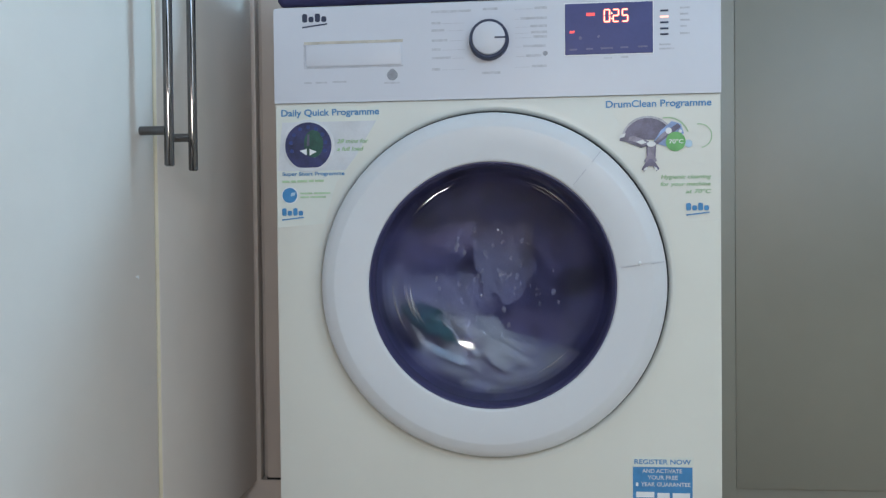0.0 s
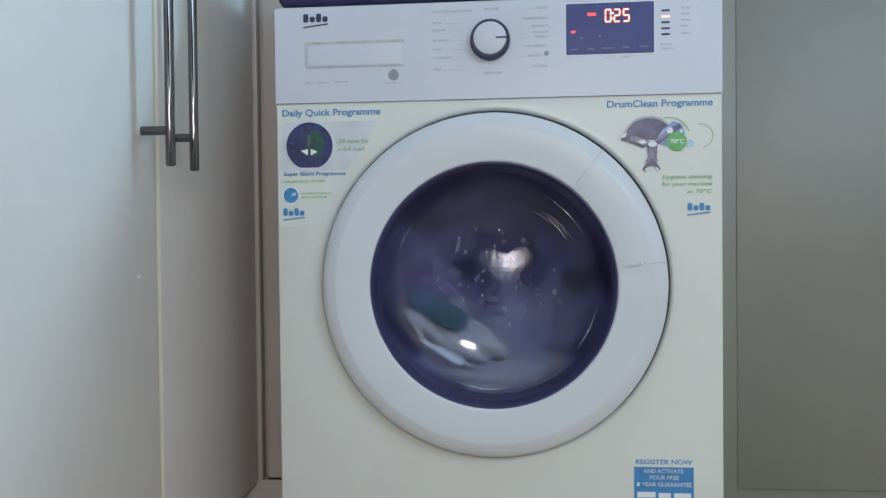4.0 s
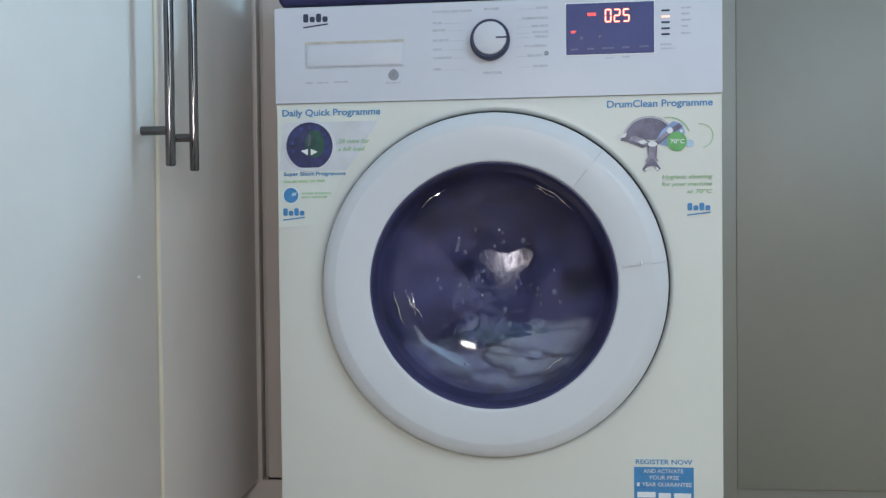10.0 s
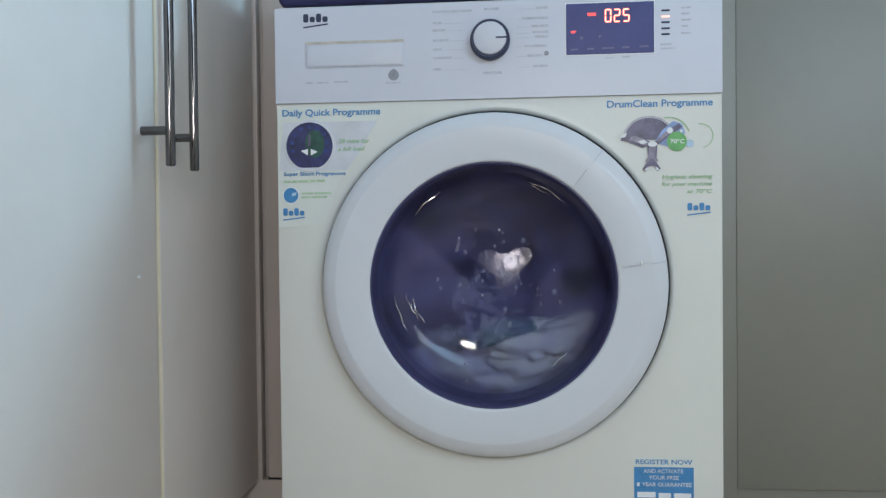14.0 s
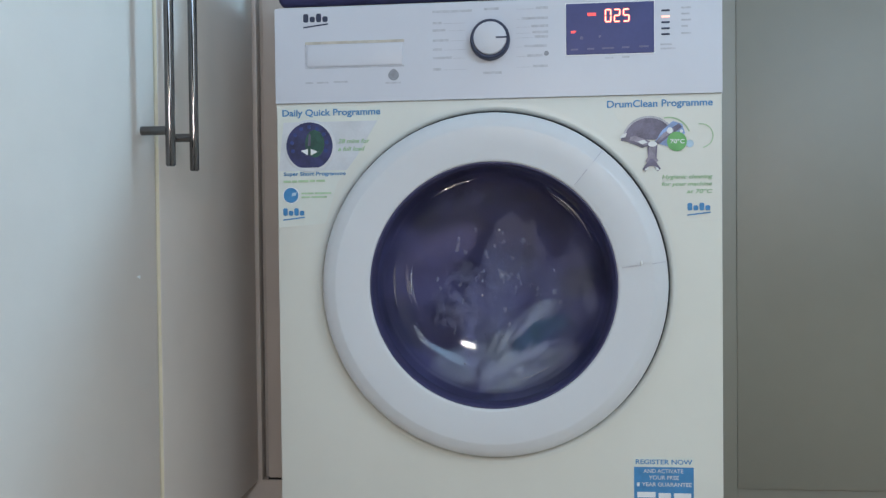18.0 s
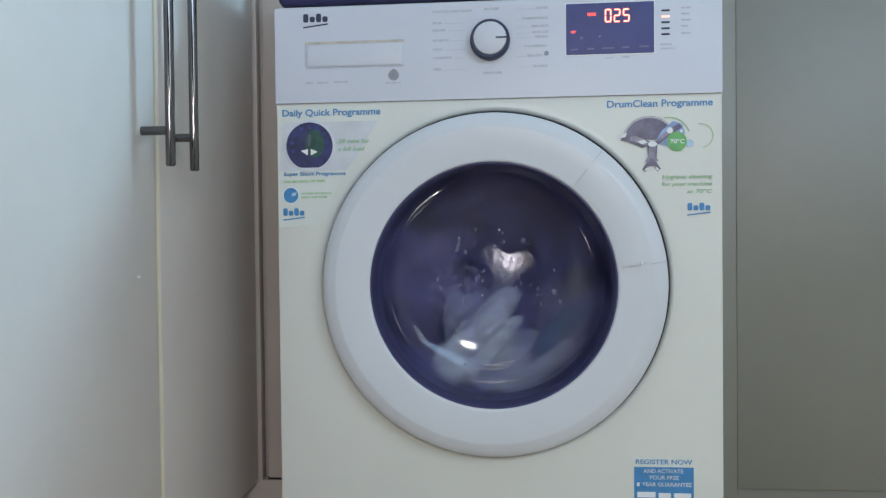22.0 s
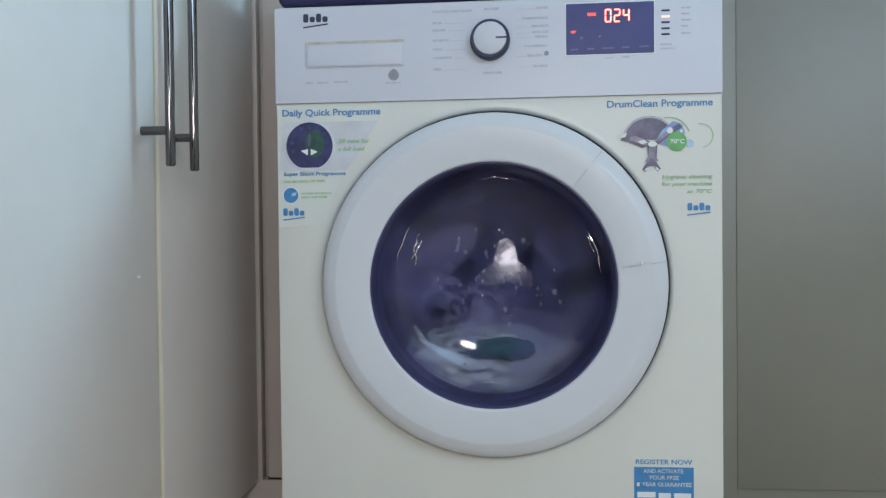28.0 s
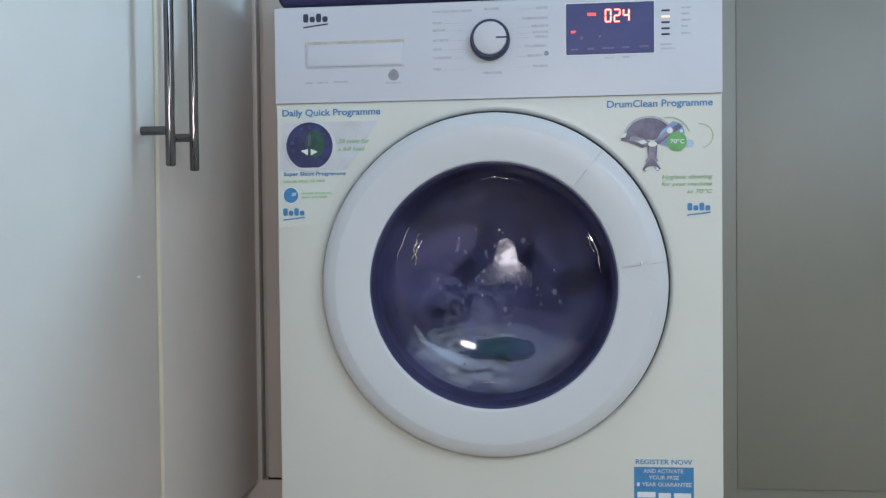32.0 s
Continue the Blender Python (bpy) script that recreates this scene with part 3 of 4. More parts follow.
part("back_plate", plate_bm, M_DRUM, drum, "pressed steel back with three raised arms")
hub = bmesh.new()
rows = []
for i in range(15):
    row = []
    for k in range(96):
        a = 2 * math.pi * k / 96
        tip = max(0.0, math.cos(1.5 * ((a - math.pi / 2 + math.pi / 3) % (2 * math.pi / 3) - math.pi / 3)))
        reach = 0.0260 + 0.028 * tip ** 3
        r = reach * min(1.0, 0.001 + i / 12)
        depth = 0.346 + r * r / 0.27 * (1 - 4.0 * min(r, 0.06)) + (0.0, 0.008, 0.030)[max(0, i - 12)]
        r += (0.0, 0.006, 0.012)[max(0, i - 12)]
        row.append(hub.verts.new((r * math.cos(a), depth, r * math.sin(a))))
    rows.append(row)
for r0, r1 in zip(rows, rows[1:]):
    for k in range(96):
        hub.faces.new((r0[k], r0[(k + 1) % 96], r1[(k + 1) % 96], r1[k]))
hub.faces.new(rows[0])
part("hub", hub, M_HUB, drum, "three-pointed steel hub, coloured bright to carry its highlight")
for k in range(3):
    lb = box(-0.030, 0.030, 0.11, 0.375, -0.242, -0.190, 0.018, 4)
    bmesh.ops.rotate(lb, cent=(0, 0, 0), matrix=Euler((0, radians(120 * k + 60), 0)).to_matrix(), verts=lb.verts)
    part("lifter", lb, M_LIFTER, drum)
DRUM_TILT = pose(CX + 0.016, 0, CZ + 0.008)
drum.matrix_basis = DRUM_TILT

part("drum_mouth", lathe([(0.1800, 0.094), (0.1740, 0.087), (0.1690, 0.0865), (0.1670, 0.092)], CX, CZ, 96), M_DRUM, wm, "steel lip of the drum's mouth")


def on_glass(r):
    """How deep the bowl lies at a radius."""
    for (r0, y0), (r1, y1) in zip(BOWL, BOWL[1:]):
        if r1 <= r <= r0:
            return y0 + (y1 - y0) * (r0 - r) / (r0 - r1)
    return BOWL[0][1]


def glint_arc(r, a0, a1, thick, bend):
    """A tapered bright streak, standing in for a glint, along an arc from a0 to a1 degrees; bend pulls its second end
    inwards.
    """
    bm, n, rows = bmesh.new(), 24, []
    for k in range(n + 1):
        u = k / n
        a, rr = radians(a0 + (a1 - a0) * u), r - bend * u * u + 0.0008 * math.sin(u * 9 + r * 400)
        w = thick * (0.15 + math.sin(math.pi * u) ** 0.7) * (1 + 0.4 * math.sin(u * 21 + r * 900))
        y = on_glass(rr) - 0.0006
        rows.append([bm.verts.new(((rr + w * math.cos(b)) * math.cos(a), y - w * math.sin(b), (rr + w * math.cos(b)) * math.sin(a))) for b in [2 * math.pi * m / 10 for m in range(10)]])
    for r0, r1 in zip(rows, rows[1:]):
        for m in range(10):
            bm.faces.new((r0[m], r0[(m + 1) % 10], r1[(m + 1) % 10], r1[m]))
    ob = part("glint_arc", bm, M_GLINT, door, "thin bright arc standing in for a glint on the glass")
    ob.matrix_basis = pose(CX, 0, CZ)
    return ob


# glints on the bowl made as shiny arcs that turn with the drum
glint_arcs = [glint_arc(*spec) for spec in ((0.1416, 184, 204, 0.0009, 0.001), (0.1190, 187, 206, 0.0014, 0.004), (0.1260, 184, 197, 0.0008, 0.004), (0.1225, 189, 203, 0.0007, 0.002), (0.1490, 43, 66, 0.0010, 0.0), (0.1450, 54, 66, 0.0007, 0.0), (0.1475, 116, 134, 0.0007, 0.001), (0.1420, 300, 312, 0.0006, 0.001))]
# small glints on the glass, made as bright dots
for dx, dz, size in ((-0.0420, -0.1165, 0.0014), (-0.0390, -0.1390, 0.0012), (-0.0165, -0.0200, 0.0016), (0.0085, 0.0740, 0.0016)):
    glint_dot = bmesh.new()
    bmesh.ops.create_icosphere(glint_dot, subdivisions=2, radius=size, matrix=Matrix.Translation((CX + dx, on_glass(math.hypot(dx, dz)) - 0.0008, CZ + dz)) @ Matrix.Diagonal((1.0, 0.6, 1.2, 1)))
    part("glint_dot", glint_dot, M_GLINT, door, "bright dot standing in for a glint on the glass")

# stickers
sticker = part("sticker", plate([(-0.2985, 0.7105), (-0.1540, 0.7105), (-0.1580, 0.690), (-0.1880, 0.640), (-0.2150, 0.607), (-0.2330, 0.5500), (-0.2985, 0.5450)], 0.0, 0.00008), M_STICKER, wm, "pale programme sticker with blue and green print", smooth=False)
part("photo", plate([(-0.2975, 0.623), (-0.2025, 0.623), (-0.1880, 0.642), (-0.1590, 0.690), (-0.2900, 0.690)], -0.0004, 0.0001), M_STICKER_GREY, sticker, smooth=False)
writing("title", "Daily Quick Programme", -0.2922, 0.6985, 0.0088, M_BLUE_INK, sticker, -0.0006, 0.1367)
part("dial_ring", lathe([(0.0300, -0.0006), (0.0310, -0.0010), (0.0355, -0.0010), (0.0362, -0.0006)], -0.2535, 0.6570, 64), M_STICKER_GREY, sticker)
cut = [(-0.2538 + 0.0325 * math.cos(a), max(0.6570 + 0.0325 * math.sin(a), 0.6275)) for a in [2 * math.pi * k / 64 for k in range(64)]]
part("dial", plate(cut, -0.0005, 0.0007), M_NAVY, sticker, smooth=False)
part("dial_glow", plate([(-0.2538 + 0.0135 * math.cos(a) + 0.0075, 0.6600 + 0.019 * math.sin(a)) for a in [2 * math.pi * k / 24 for k in range(24)]], -0.0012, 0.0002), M_GREENPRINT, sticker, smooth=False)
for k in range(9):
    a = radians(-20 + 27.5 * k)
    part("dial_dot", disc(-0.2538 + 0.0245 * math.cos(a), -0.0012, 0.6585 + 0.0245 * math.sin(a), 0.0028, 12, thick=0.0003), M_DOT_BLUE, sticker, smooth=False)
part("leaf", plate([(-0.2560, 0.6440), (-0.2660, 0.6505), (-0.2560, 0.6530)], -0.0014, 0.0002), M_WHITE_INK, sticker, smooth=False)
part("leaf", plate([(-0.2520, 0.6440), (-0.2420, 0.6490), (-0.2520, 0.6530)], -0.0014, 0.0002), M_WHITE_INK, sticker, smooth=False)
part("needle", plate([(-0.2560, 0.6570), (-0.2545, 0.6730), (-0.2520, 0.6730), (-0.2520, 0.6570)], -0.0014, 0.0002), M_LILAC, sticker, smooth=False)
writing("slogan", "28 mins for", -0.2140, 0.6600, 0.0056, M_SLOGAN, sticker, -0.0008, 0.0440, slant=0.25)
writing("slogan", "a full load", -0.2140, 0.6495, 0.0056, M_SLOGAN, sticker, -0.0008, 0.0370, slant=0.25)
writing("subtitle", "Super Short Programme", -0.2910, 0.6165, 0.0050, M_BLUE_INK, sticker, -0.0006, 0.0870)
bars("print_bar", [(-0.291, -0.281, 0.6085), (-0.279, -0.272, 0.6085), (-0.270, -0.256, 0.6088), (-0.254, -0.247, 0.6090), (-0.245, -0.233, 0.6090)], M_PALE_GREEN, sticker, -0.0006, h=0.0030)
part("dot_ring", disc(-0.2808, -0.0003, 0.5895, 0.0116, thick=0.0002), M_WHITE_INK, sticker, smooth=False)
part("blue_dot", disc(-0.2808, -0.0005, 0.5895, 0.0103), M_BLUE_INK, sticker, smooth=False)
part("dot_shine", plate([(-0.2800, 0.5880), (-0.2740, 0.5890), (-0.2725, 0.5935), (-0.2785, 0.5930)], -0.0011, 0.0002), M_PALE_BLUE, sticker, smooth=False)
bars("print_bar", [(-0.266, -0.249, 0.5920), (-0.247, -0.224, 0.5920), (-0.266, -0.254, 0.5868), (-0.252, -0.230, 0.5868)], M_PALE_GREEN, sticker, -0.0006, h=0.0022)
maker_mark(-0.2919, 0.5600, 0.86, M_BLUE_INK, sticker, -0.0006)

sticker = part("sticker", plate([(0.1465, 0.7105), (0.2985, 0.7115), (0.2985, 0.5500), (0.2380, 0.5460), (0.2250, 0.600), (0.1850, 0.655)], 0.0, 0.00006), M_ENAMEL, wm, "pale programme sticker with a picture of a drum", smooth=False)
writing("title", "DrumClean Programme", 0.1497, 0.6998, 0.0090, M_BLUE_INK, sticker, -0.0006, 0.1372)
for k, (w, h, m) in enumerate(((0.0345, 0.0275, M_HALO), (0.0318, 0.0250, M_LILAC))):
    part("drum_picture", plate([(0.2050 + w * math.cos(a), 0.6560 + h * 1.15 * math.sin(a)) for a in [math.pi * n / 20 for n in range(21)]], -0.0004 - 0.0003 * k, 0.0003), m, sticker, "grey picture of a drum", smooth=False)
part("water_picture", plate([(0.212, 0.652), (0.222, 0.668), (0.236, 0.680), (0.248, 0.676), (0.252, 0.664), (0.232, 0.646)], -0.0009, 0.0003), M_SKY_INK, sticker, smooth=False)
for pts in ([(0.168, 0.6555), (0.170, 0.662), (0.178, 0.6640), (0.205, 0.6535), (0.206, 0.648), (0.196, 0.6455), (0.176, 0.654)], [(0.203, 0.651), (0.216, 0.651), (0.2145, 0.626), (0.220, 0.6175), (0.2165, 0.614), (0.2110, 0.621), (0.2055, 0.621), (0.2000, 0.6135), (0.1965, 0.617), (0.2035, 0.628)], [(0.213, 0.650), (0.218, 0.650), (0.248, 0.672), (0.244, 0.677), (0.230, 0.668)]):
    part("spider_arm", plate(pts, -0.0012, 0.0003), M_LILAC, sticker, smooth=False)
    part("arm_shine", plate([((x - 0.209) * 0.72 + 0.209, (z - 0.652) * 0.72 + 0.653) for x, z in pts], -0.0015, 0.0001), M_STEEL_INK, sticker, smooth=False)
for tip in ([(0.1665, 0.6585), (0.1700, 0.6640), (0.1765, 0.6650), (0.1740, 0.6600)], [(0.1985, 0.6150), (0.2010, 0.6185), (0.2045, 0.6205), (0.2035, 0.6160)], [(0.2130, 0.6205), (0.2165, 0.6185), (0.2185, 0.6150), (0.2140, 0.6160)], [(0.1900, 0.6540), (0.1985, 0.6560), (0.2030, 0.6520), (0.1960, 0.6500)]):
    part("arm_tip", plate(tip, -0.0017, 0.0001), M_STICKER_PALE, sticker, smooth=False)
part("water_drop_picture", disc(0.2580, -0.0006, 0.6500, 0.0050, 20, thick=0.0002), M_PALE_BLUE, sticker, smooth=False)
part("bolt_picture", disc(0.2095, -0.0016, 0.6500, 0.0058, 24, squash=0.6), M_WHITE_INK, sticker, smooth=False)
part("bolt_picture", disc(0.2320, -0.0016, 0.6675, 0.0040, 24), M_WHITE_INK, sticker, smooth=False)
part("bolt_picture", disc(0.2470, -0.0016, 0.6665, 0.0022, 16), M_WHITE_INK, sticker, smooth=False)
part("green_dot", disc(0.2412, -0.0010, 0.6530, 0.0128), M_GREEN_INK, sticker, smooth=False)
writing("dot_text", "70\u00b0C", 0.2322, 0.6505, 0.0052, M_WHITE_INK, sticker, -0.0018, 0.0185)
part("green_arc", lathe([(0.0150, -0.0005), (0.0163, -0.0008), (0.0163, -0.0004)], 0.2722, 0.6600, 32, None, -80, 100), M_PALE_GREEN, sticker)
part("green_arc", lathe([(0.0280, -0.0005), (0.0298, -0.0008), (0.0298, -0.0004)], 0.2300, 0.6560, 32, None, 20, 100), M_PALE_GREEN, sticker)
writing("slogan", "Hygienic cleaning", 0.2860, 0.6040, 0.0050, M_SLOGAN, sticker, -0.0006, 0.0650, "RIGHT", 0.2)
writing("slogan", "for your machine", 0.2860, 0.5945, 0.0050, M_SLOGAN, sticker, -0.0006, 0.0650, "RIGHT", 0.2)
writing("slogan", "at 70\u00b0C", 0.2860, 0.5845, 0.0050, M_SLOGAN, sticker, -0.0006, 0.0330, "RIGHT", 0.2)
maker_mark(0.2545, 0.5600, 0.86, M_BLUE_INK, sticker, -0.0006)

sticker = part("sticker", plate([(0.1820, 0.1450), (0.2625, 0.1450), (0.2625, 0.2330), (0.1820, 0.2330)], 0.0, 0.0004), M_STICKER, wm, "pale registration sticker with a blue field", smooth=False)
part("blue_field", plate([(0.1830, 0.1460), (0.2610, 0.1460), (0.2610, 0.2195), (0.1830, 0.2195)], -0.0004, 0.0003), M_BLUE_INK, sticker, smooth=False)
writing("title", "REGISTER NOW", 0.1845, 0.2235, 0.0062, M_BLUE_INK, sticker, -0.0006, 0.0740)
writing("line", "AND ACTIVATE", 0.1955, 0.2118, 0.0052, M_STICKER_GREY, sticker, -0.0009, 0.0520)
writing("line", "YOUR FREE", 0.2025, 0.2030, 0.0052, M_STICKER_GREY, sticker, -0.0009, 0.0395)
writing("line", "YEAR GUARANTEE", 0.1935, 0.1938, 0.0052, M_STICKER_GREY, sticker, -0.0009, 0.0650)
bars("numeral", [(0.1868, 0.1900, 0.1962)], M_WHITE_INK, sticker, -0.0008, h=0.0050)
bars("number_bar", [(0.1870, 0.2110, 0.1825), (0.2150, 0.2310, 0.1812), (0.2350, 0.2575, 0.1812)], M_WHITE_INK, sticker, -0.0008, h=0.0075)

# dark cloth on top of the machine
cover_bm = box(-0.299, 0.30, 0.004, 0.50, 0.8525, 0.90, 0.012, 4)
# unseen raised end, added to keep window light off the narrow cabinet
box(-0.2985, -0.2445, 0.008, 0.49, 0.8725, 0.968, 0.010, 4, cover_bm)
cloth = tagged(part("dust_cover", cover_bm, M_MAT), "dark navy cloth cover lying on the washing machine", "cover")


# ---- the laundry ----
def soft(v):
    """A rounded fold: the size of v without a sharp crease at nought."""
    return math.sqrt(v * v + 0.012)


def garment(name, material, sx, sy, sz, seed, label, creased=1.0, lobes=0.32):
    bm = bmesh.new()
    bmesh.ops.create_icosphere(bm, subdivisions=5, radius=1.0)
    off = Vector((seed * 7.3, seed * 3.1, seed * 5.7))
    for v in bm.verts:
        p = v.co.copy()
        warp = p + 0.35 * noise.noise_vector(p * 1.1 + off)
        fold = 0.52 * soft(noise.noise(warp * 1.3 + off)) + creased * (0.34 * soft(noise.noise(warp * 2.9 + off)) + 0.13 * soft(noise.noise(warp * 6.5 - off)) + 0.04 * noise.noise(warp * 15))
        k = 0.66 + fold + lobes * noise.noise(p * 0.9 - off)
        v.co = Vector((p.x * sx, p.y * sy, p.z * sz)) * k
    ob = part(name, bm, material)
    return tagged(ob, label, "laundry", "laundry in the drum")


def suds_sheet(seed, wide, high, reach):
    """A torn, holed smear of suds that hugs the back of the bowl, round the bowl's axis."""
    bm, n = bmesh.new(), 96
    off = Vector((seed * 4.7, seed * 2.3, 0))
    grid = []
    for i in range(n + 1):
        u = 2 * i / n - 1
        row = []
        for j in range(n + 1):
            v = 2 * j / n - 1
            x, z = u * wide, reach + v * high
            row.append(bm.verts.new((x, 0.0705 - 0.0085 * ((x * x + z * z) / 0.01), z)))
        grid.append(row)
    for i in range(n):
        for j in range(n):
            u, v = 2 * (i + 0.5) / n - 1, 2 * (j + 0.5) / n - 1
            p = Vector((u * wide, v * high, 0)) * 62 + off
            p = p + 0.7 * noise.noise_vector(p * 0.8)
            if noise.noise(p) + 0.5 * noise.noise(p * 2.3) > 0.02 + 0.75 * (u * u + v * v) ** 1.2 - 0.22:
                bm.faces.new((grid[i][j], grid[i + 1][j], grid[i + 1][j + 1], grid[i][j + 1]))
    bmesh.ops.delete(bm, geom=[v for v in bm.verts if not v.link_faces], context="VERTS")
    ob = part("suds", bm, M_SUDS)
    ob.visible_shadow = False
    return tagged(ob, "thin torn smear of soap suds on the inside of the glass", "suds", "suds on the glass")


suds = [suds_sheet(1, 0.055, 0.042, 0.056), suds_sheet(2, 0.045, 0.030, 0.075), suds_sheet(3, 0.040, 0.045, 0.030)]
laundry = [
    garment("towel", M_TOWEL, 0.092, 0.045, 0.046, 1, "wet white towel tumbling in the drum", 0.42),
    garment("flannel", M_GREENCLOTH, 0.062, 0.036, 0.014, 3, "wet dark green towel tumbling in the drum"),
    garment("sheet", M_SHEET, 0.165, 0.060, 0.062, 6, "wet pale sheet lying low in the drum", 0.35),
    garment("shirt", M_GREYCLOTH, 0.100, 0.050, 0.055, 2, "wet grey shirt tumbling in the drum", 0.6),
    garment("shirt", M_GREYCLOTH, 0.085, 0.055, 0.065, 4, "wet grey shirt tumbling in the drum", 0.6),
    garment("jumper", M_DARKCLOTH, 0.085, 0.055, 0.065, 5, "wet navy jumper tumbling in the drum"),
    garment("vest", M_GREYCLOTH, 0.050, 0.022, 0.105, 9, "wet grey cotton vest tumbling in the drum", 0.3, 0.6),
    garment("sock", M_SHEET, 0.028, 0.014, 0.011, 7, "wet white sock tumbling in the drum"),
]


# ---- movement ----
def speed(t):
    """Turns a second of the drum: clockwise, rest, counter-clockwise, rest."""
    first = 1 - smooth_step(9.0, 9.7, t)
    second = smooth_step(13.7, 15.0, t) * (1 - smooth_step(25.0, 25.6, t))
    return 0.85 * (first - second)


def loop_place(phase):
    """Up along the rising wall, over, down through the middle and back along the foot (rising on the -x side)."""
    u = phase % 1.0
    if u < 0.55:
        a = radians(-75 - 108 * u / 0.55)
        return Vector((0.148 * math.cos(a), 0.148 * math.sin(a)))
    a = radians(-75 - 108)
    start = Vector((0.148 * math.cos(a), 0.148 * math.sin(a)))
    end = Vector((0.148 * math.cos(radians(-75)), 0.148 * math.sin(radians(-75))))
    v = (u - 0.55) / 0.45
    p = start.lerp(end, v)
    return p + Vector((0.0, 0.012)) * math.sin(math.pi * v)


# where the towel and the flannel lie in the heap, second by second: (seconds, x, z)
TOWEL = [(0, -0.02, -0.10), (1, 0.05, -0.060), (2, -0.07, -0.098), (3, -0.095, -0.056), (4, -0.08, -0.08), (5, -0.09, -0.07), (6, -0.105, -0.058), (7, -0.115, -0.09), (8, -0.082, -0.062), (9, -0.088, -0.070), (9.8, 0.065, -0.105), (13.8, 0.065, -0.105), (15, 0.08, -0.08), (16, 0.06, -0.08), (17, 0.0, -0.062), (18, 0.03, -0.12), (19, 0.067, -0.082), (20, 0.088, -0.060), (21, 0.108, -0.056), (22, -0.03, -0.10), (23, 0.05, -0.066), (24, 0.12, -0.060), (25, 0.06, -0.12), (25.7, -0.06, -0.130), (32, -0.06, -0.130)]
FLANNEL = [(0, -0.085, -0.066), (1, -0.077, -0.066), (2, -0.105, -0.04), (3, -0.118, 0.0), (4, -0.09, -0.04), (5, -0.08, -0.06), (6, -0.02, -0.090), (7, -0.073, -0.066), (8, -0.110, 0.02), (9, -0.115, -0.015), (9.8, 0.0, -0.082), (13.8, 0.0, -0.082), (15, 0.05, -0.07), (16, 0.08, -0.05), (17, 0.10, -0.03), (18, 0.063, -0.088), (19, 0.11, -0.02), (20, 0.10, -0.10), (21, 0.07, -0.11), (22, 0.10, -0.07), (23, 0.118, -0.035), (24, 0.077, -0.025), (25, 0.08, -0.072), (25.7, 0.002, -0.104), (32, 0.002, -0.104)]


VEST = [(0, 0.012, 0.030), (1, 0.055, -0.060), (2, 0.06, -0.10), (3, 0.02, -0.02), (4, 0.04, -0.08), (5, -0.02, -0.02), (6, 0.03, -0.09), (7, 0.015, -0.05), (8, 0.08, -0.10), (9, 0.015, -0.035), (9.8, 0.02, -0.15), (13.8, 0.02, -0.15), (15, 0.0, -0.10), (16, -0.05, -0.05), (17, -0.01, -0.06), (18, 0.035, 0.025), (19, -0.012, -0.03), (20, -0.04, -0.09), (21, -0.03, -0.02), (22, -0.03, -0.09), (23, -0.05, -0.09), (24, 0.0, -0.06), (25, -0.04, -0.01), (25.7, -0.045, -0.07), (27, -0.02, -0.16), (32, -0.02, -0.16)]


def along(track, t):
    for (t0, x0, z0), (t1, x1, z1) in zip(track, track[1:]):
        if t <= t1:
            return Vector((x0, z0)).lerp(Vector((x1, z1)), smooth_step(t0, t1, t))
    return Vector(track[-1][1:])


def tumble(track, t, go, side):
    """Once a second round a small circle: up the wall (side -1: the left one), over, and back into the heap."""
    p = along(track, t)
    spoke = Vector((0.024 * side, -0.022))
    a = 2 * math.pi * t * side
    turned = Vector((spoke.x * math.cos(a) - spoke.y * math.sin(a), spoke.x * math.sin(a) + spoke.y * math.cos(a)))
    return p + (turned - spoke) * go


# first phase, depth, first rest (x, z, turn), second rest (x, z, turn)
PLAN = [
    (0.05, 0.128, (0, 0, 10), (0, 0, 12)),
    (0.20, 0.106, (0, 0, 8), (0, 0, 3)),
    (0.92, 0.160, (0.020, -0.140, 8), (0.005, -0.136, 0)),
    (0.45, 0.190, (-0.085, -0.165, -25), (-0.105, -0.160, -25)),
    (0.75, 0.230, (0.115, -0.140, 35), (0.105, -0.165, 25)),
    (0.60, 0.270, (-0.030, -0.140, 0), (0.000, -0.185, 0)),
    (0.10, 0.200, (0.020, -0.150, 80), (-0.020, -0.160, 80)),
    (0.30, 0.115, (-0.040, -0.085, 60), (-0.045, -0.100, 30)),
]


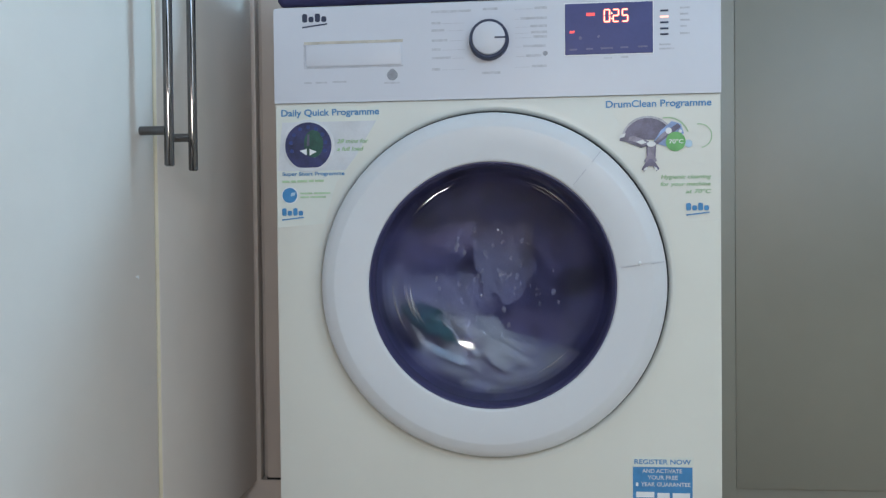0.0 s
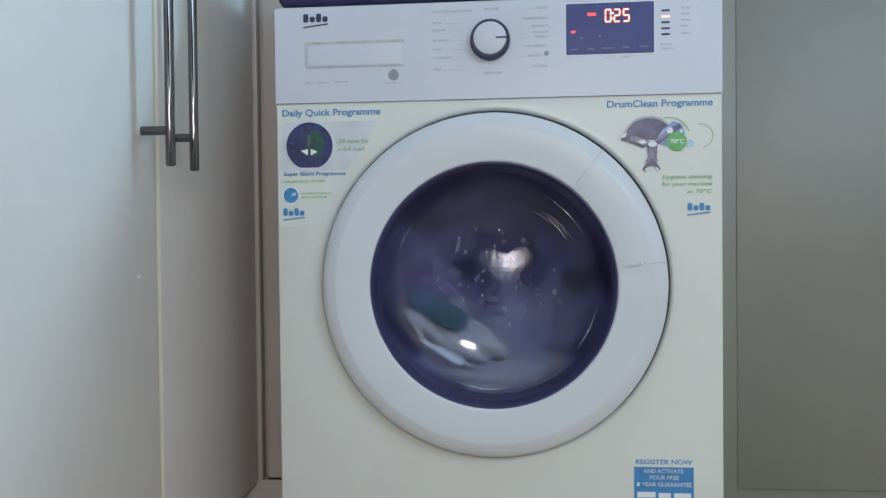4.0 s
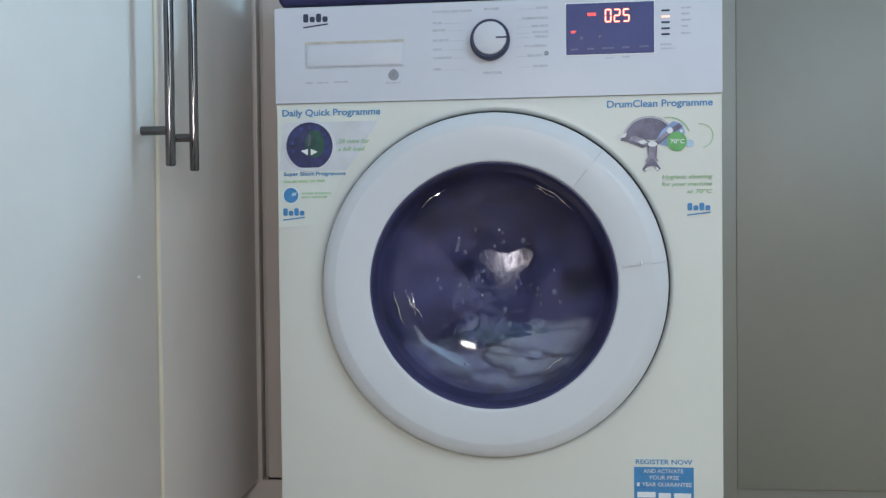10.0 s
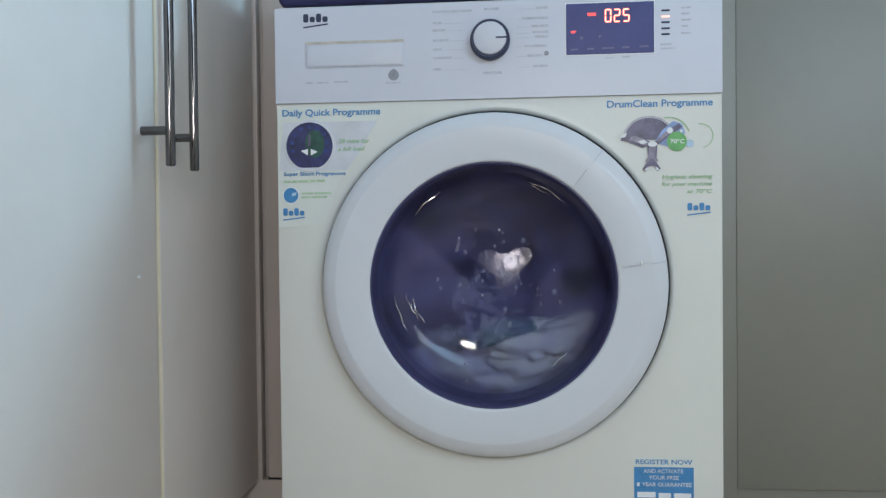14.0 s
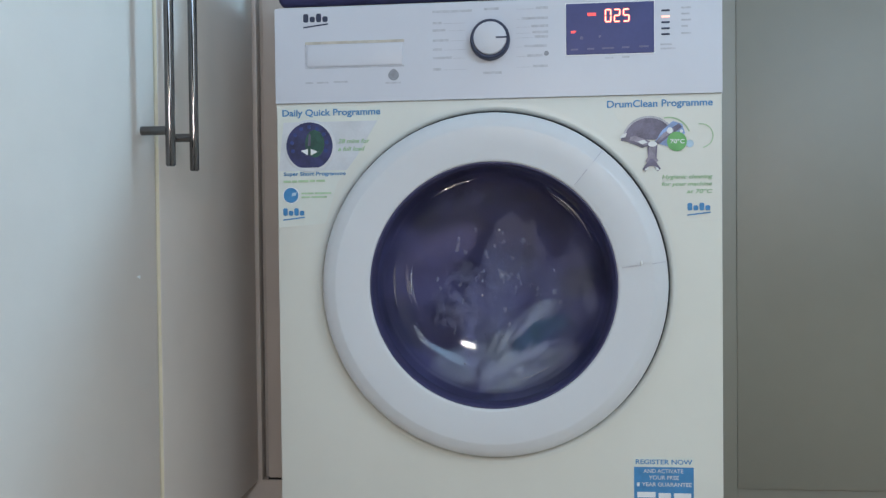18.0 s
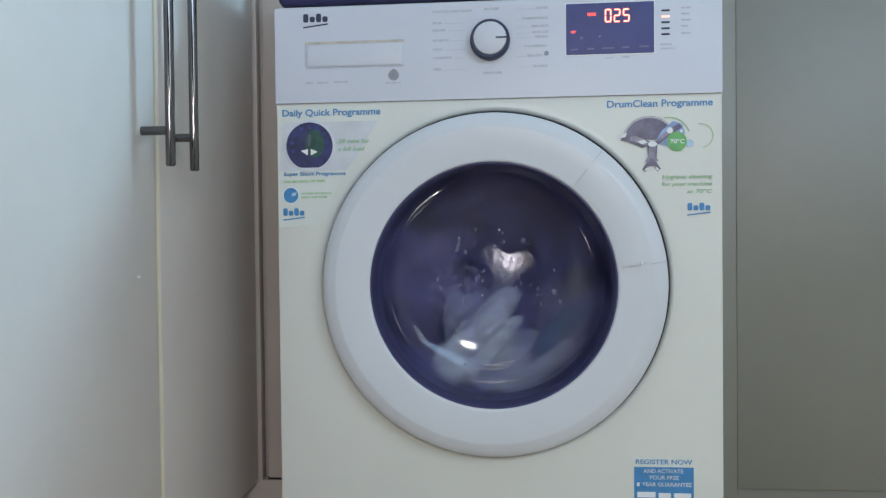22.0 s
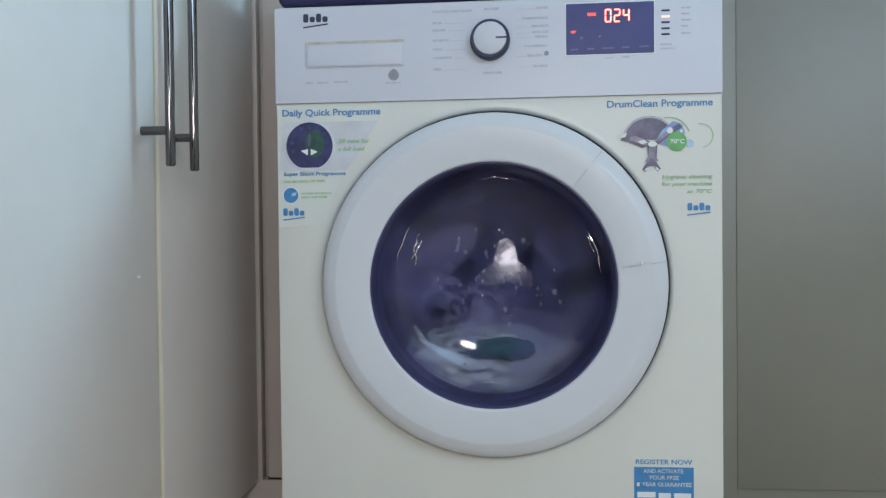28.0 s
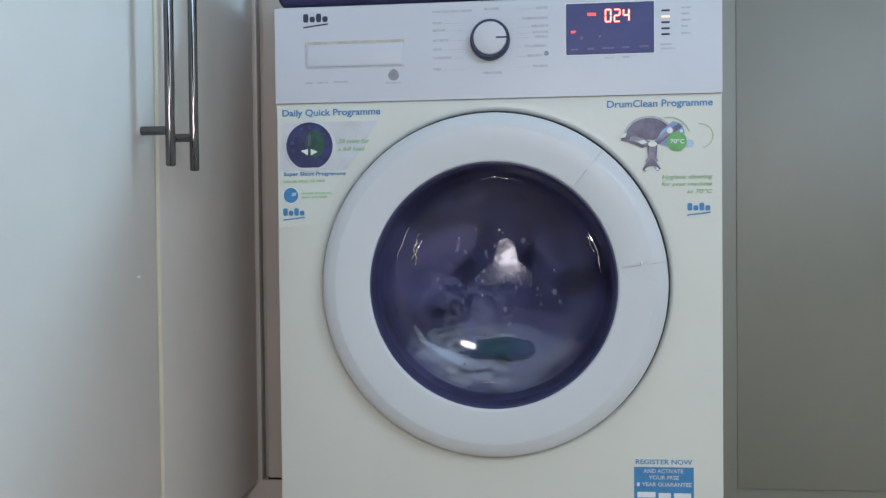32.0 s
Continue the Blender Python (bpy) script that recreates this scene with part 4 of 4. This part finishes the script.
def motions():
    steps = [round(0.1 * k, 1) for k in range(321)]
    turn, t0, turns = 0.0, 0.0, {}
    for t in [k / 20 for k in range(641)]:
        turn += 360 * speed(t - 0.025) * (t - t0)
        t0 = t
        turns[round(t, 2)] = turn
    half, whole = turns[11.8], turns[32.0] - turns[11.8]
    k1, k2 = (round(half / 120) * 120 + 60) / half, (round(whole / 120) * 120 - 60) / whole
    walk(drum, [(t, DRUM_TILT @ pose(0, 0, 0, 0, turns[t] * k1 if t < 11.8 else half * k1 + (turns[t] - half) * k2, 0)) for t in steps])
    m1, m2 = round(half / 360) * 360 / half, (round(whole / 360) * 360 + 38) / whole
    for ob in glint_arcs:
        walk(ob, [(t, pose(CX, 0, CZ, 0, turns[t] * m1 if t < 11.8 else half * m1 + (turns[t] - half) * m2, 0)) for t in steps])
    s1, s2 = round(half * 0.9 / 360) * 360 / half, round(whole * 0.9 / 360) * 360 / whole
    for n, (ob, (phase, y, rest1, rest2)) in enumerate(zip(laundry, PLAN)):
        rows = []
        for t in steps:
            go = min(1.0, abs(speed(t)) / 0.6)
            side = -1 if t < 11.8 else 1
            run = turns[t] if t < 11.8 else turns[t] - half
            spin = run * (s1 if t < 11.8 else s2)
            rest = rest1 if t < 18 else rest2
            w = 30 * go
            if n < 2:
                q = tumble(TOWEL if n == 0 else FLANNEL, t, go, side)
                spin = go * (-36 * side + 15 * math.sin(2 * math.pi * t))
            elif n == 6:
                q = along(VEST, t)
                spin = go * (rest1[2] * side + 14 * math.sin(7.1 * t))
            elif n == 2:
                q = Vector(rest[:2]) + Vector((0.015 * side * go, 0.010 * go * math.sin(9 * t) - 0.012 * go))
                spin, w = go * (7 * -side + 5 * math.sin(5.3 * t)), 5 * go
            else:
                p = loop_place(phase + abs(run) / 360 * 1.02)
                q = Vector(rest[:2]).lerp(Vector((-side * p.x, p.y)), go)
            tilt = -(rest1[2] + (rest2[2] - rest1[2]) * smooth_step(14, 25, t)) + spin
            rows.append((t, pose(CX + q.x, y, CZ + q.y, w * math.sin(t * 5 + phase * 9), tilt, w * math.sin(t * 4 + phase * 5))))
        walk(ob, rows)
    # suds: degrees round the axis of the bowl (nought is up, positive clockwise), second by second
    for ob, track in zip(suds, ([(0, -120), (3, 172), (6, 176), (9.4, 150), (9.8, 190), (14.2, 190), (16, 248), (18, 236), (21, 262), (25, 240), (25.6, 205), (32, 205)],
                                [(0, -30), (3, -60), (6, 215), (9.4, 205), (9.8, 185), (14.2, 185), (16, 275), (19, 232), (22, 222), (25, 250), (25.6, 262), (32, 262)],
                                [(0, 20), (3, 130), (6, 110), (9.4, 200), (9.8, 240), (14.2, 240), (16, 150), (18, 270), (21, 205), (25, 200), (25.6, 185), (32, 185)])):
        rows = []
        for t in steps:
            for (t0, a0), (t1, a1) in zip(track, track[1:]):
                if t0 <= t <= t1:
                    a = a0 + ((a1 - a0 + 180) % 360 - 180) * smooth_step(t0, t1, t)
            rows.append((t, pose(CX, 0, CZ, 0, a + 5 * min(1.0, abs(speed(t))) * math.sin(6.3 * t + a0), 0)))
        walk(ob, rows)
    # the colon blinks: it sinks behind the dark window and comes forward again
    rows = [(0.0, pose(0.1588, -0.0031, 0.8205))]
    k = -1
    while True:
        on, off = 1.1 + 1.972 * k, 1.1 + 1.972 * k + 0.985
        for t, y0, y1 in ((on, 0.004, -0.0031), (off, -0.0031, 0.004)):
            if 0.05 < t < 31.9:
                rows += [(t - 0.017, pose(0.1588, y0, 0.8205)), (t + 0.017, pose(0.1588, y1, 0.8205))]
        if on > 32:
            break
        k += 1
    rows.append((32.0, pose(0.1588, 0.004, 0.8205)))
    walk(colon, rows)
    # the last digit turns from five to four
    for old, to in (("a", "b"), ("d", "c")):
        (x0, z0, r0), (x1, z1, r1) = seg_pose(2, old), seg_pose(2, to)
        back = 0.0 if to == "b" else 0.0002
        walk(segments[(2, old)], [(0.0, pose(x0, -0.0031, z0, 0, -r0, 0)), (24.733, pose(x0, -0.0031, z0, 0, -r0, 0)), (24.767, pose(x1, -0.0031 + back, z1, 0, -r1, 0)), (32.0, pose(x1, -0.0031 + back, z1, 0, -r1, 0))])


motions()
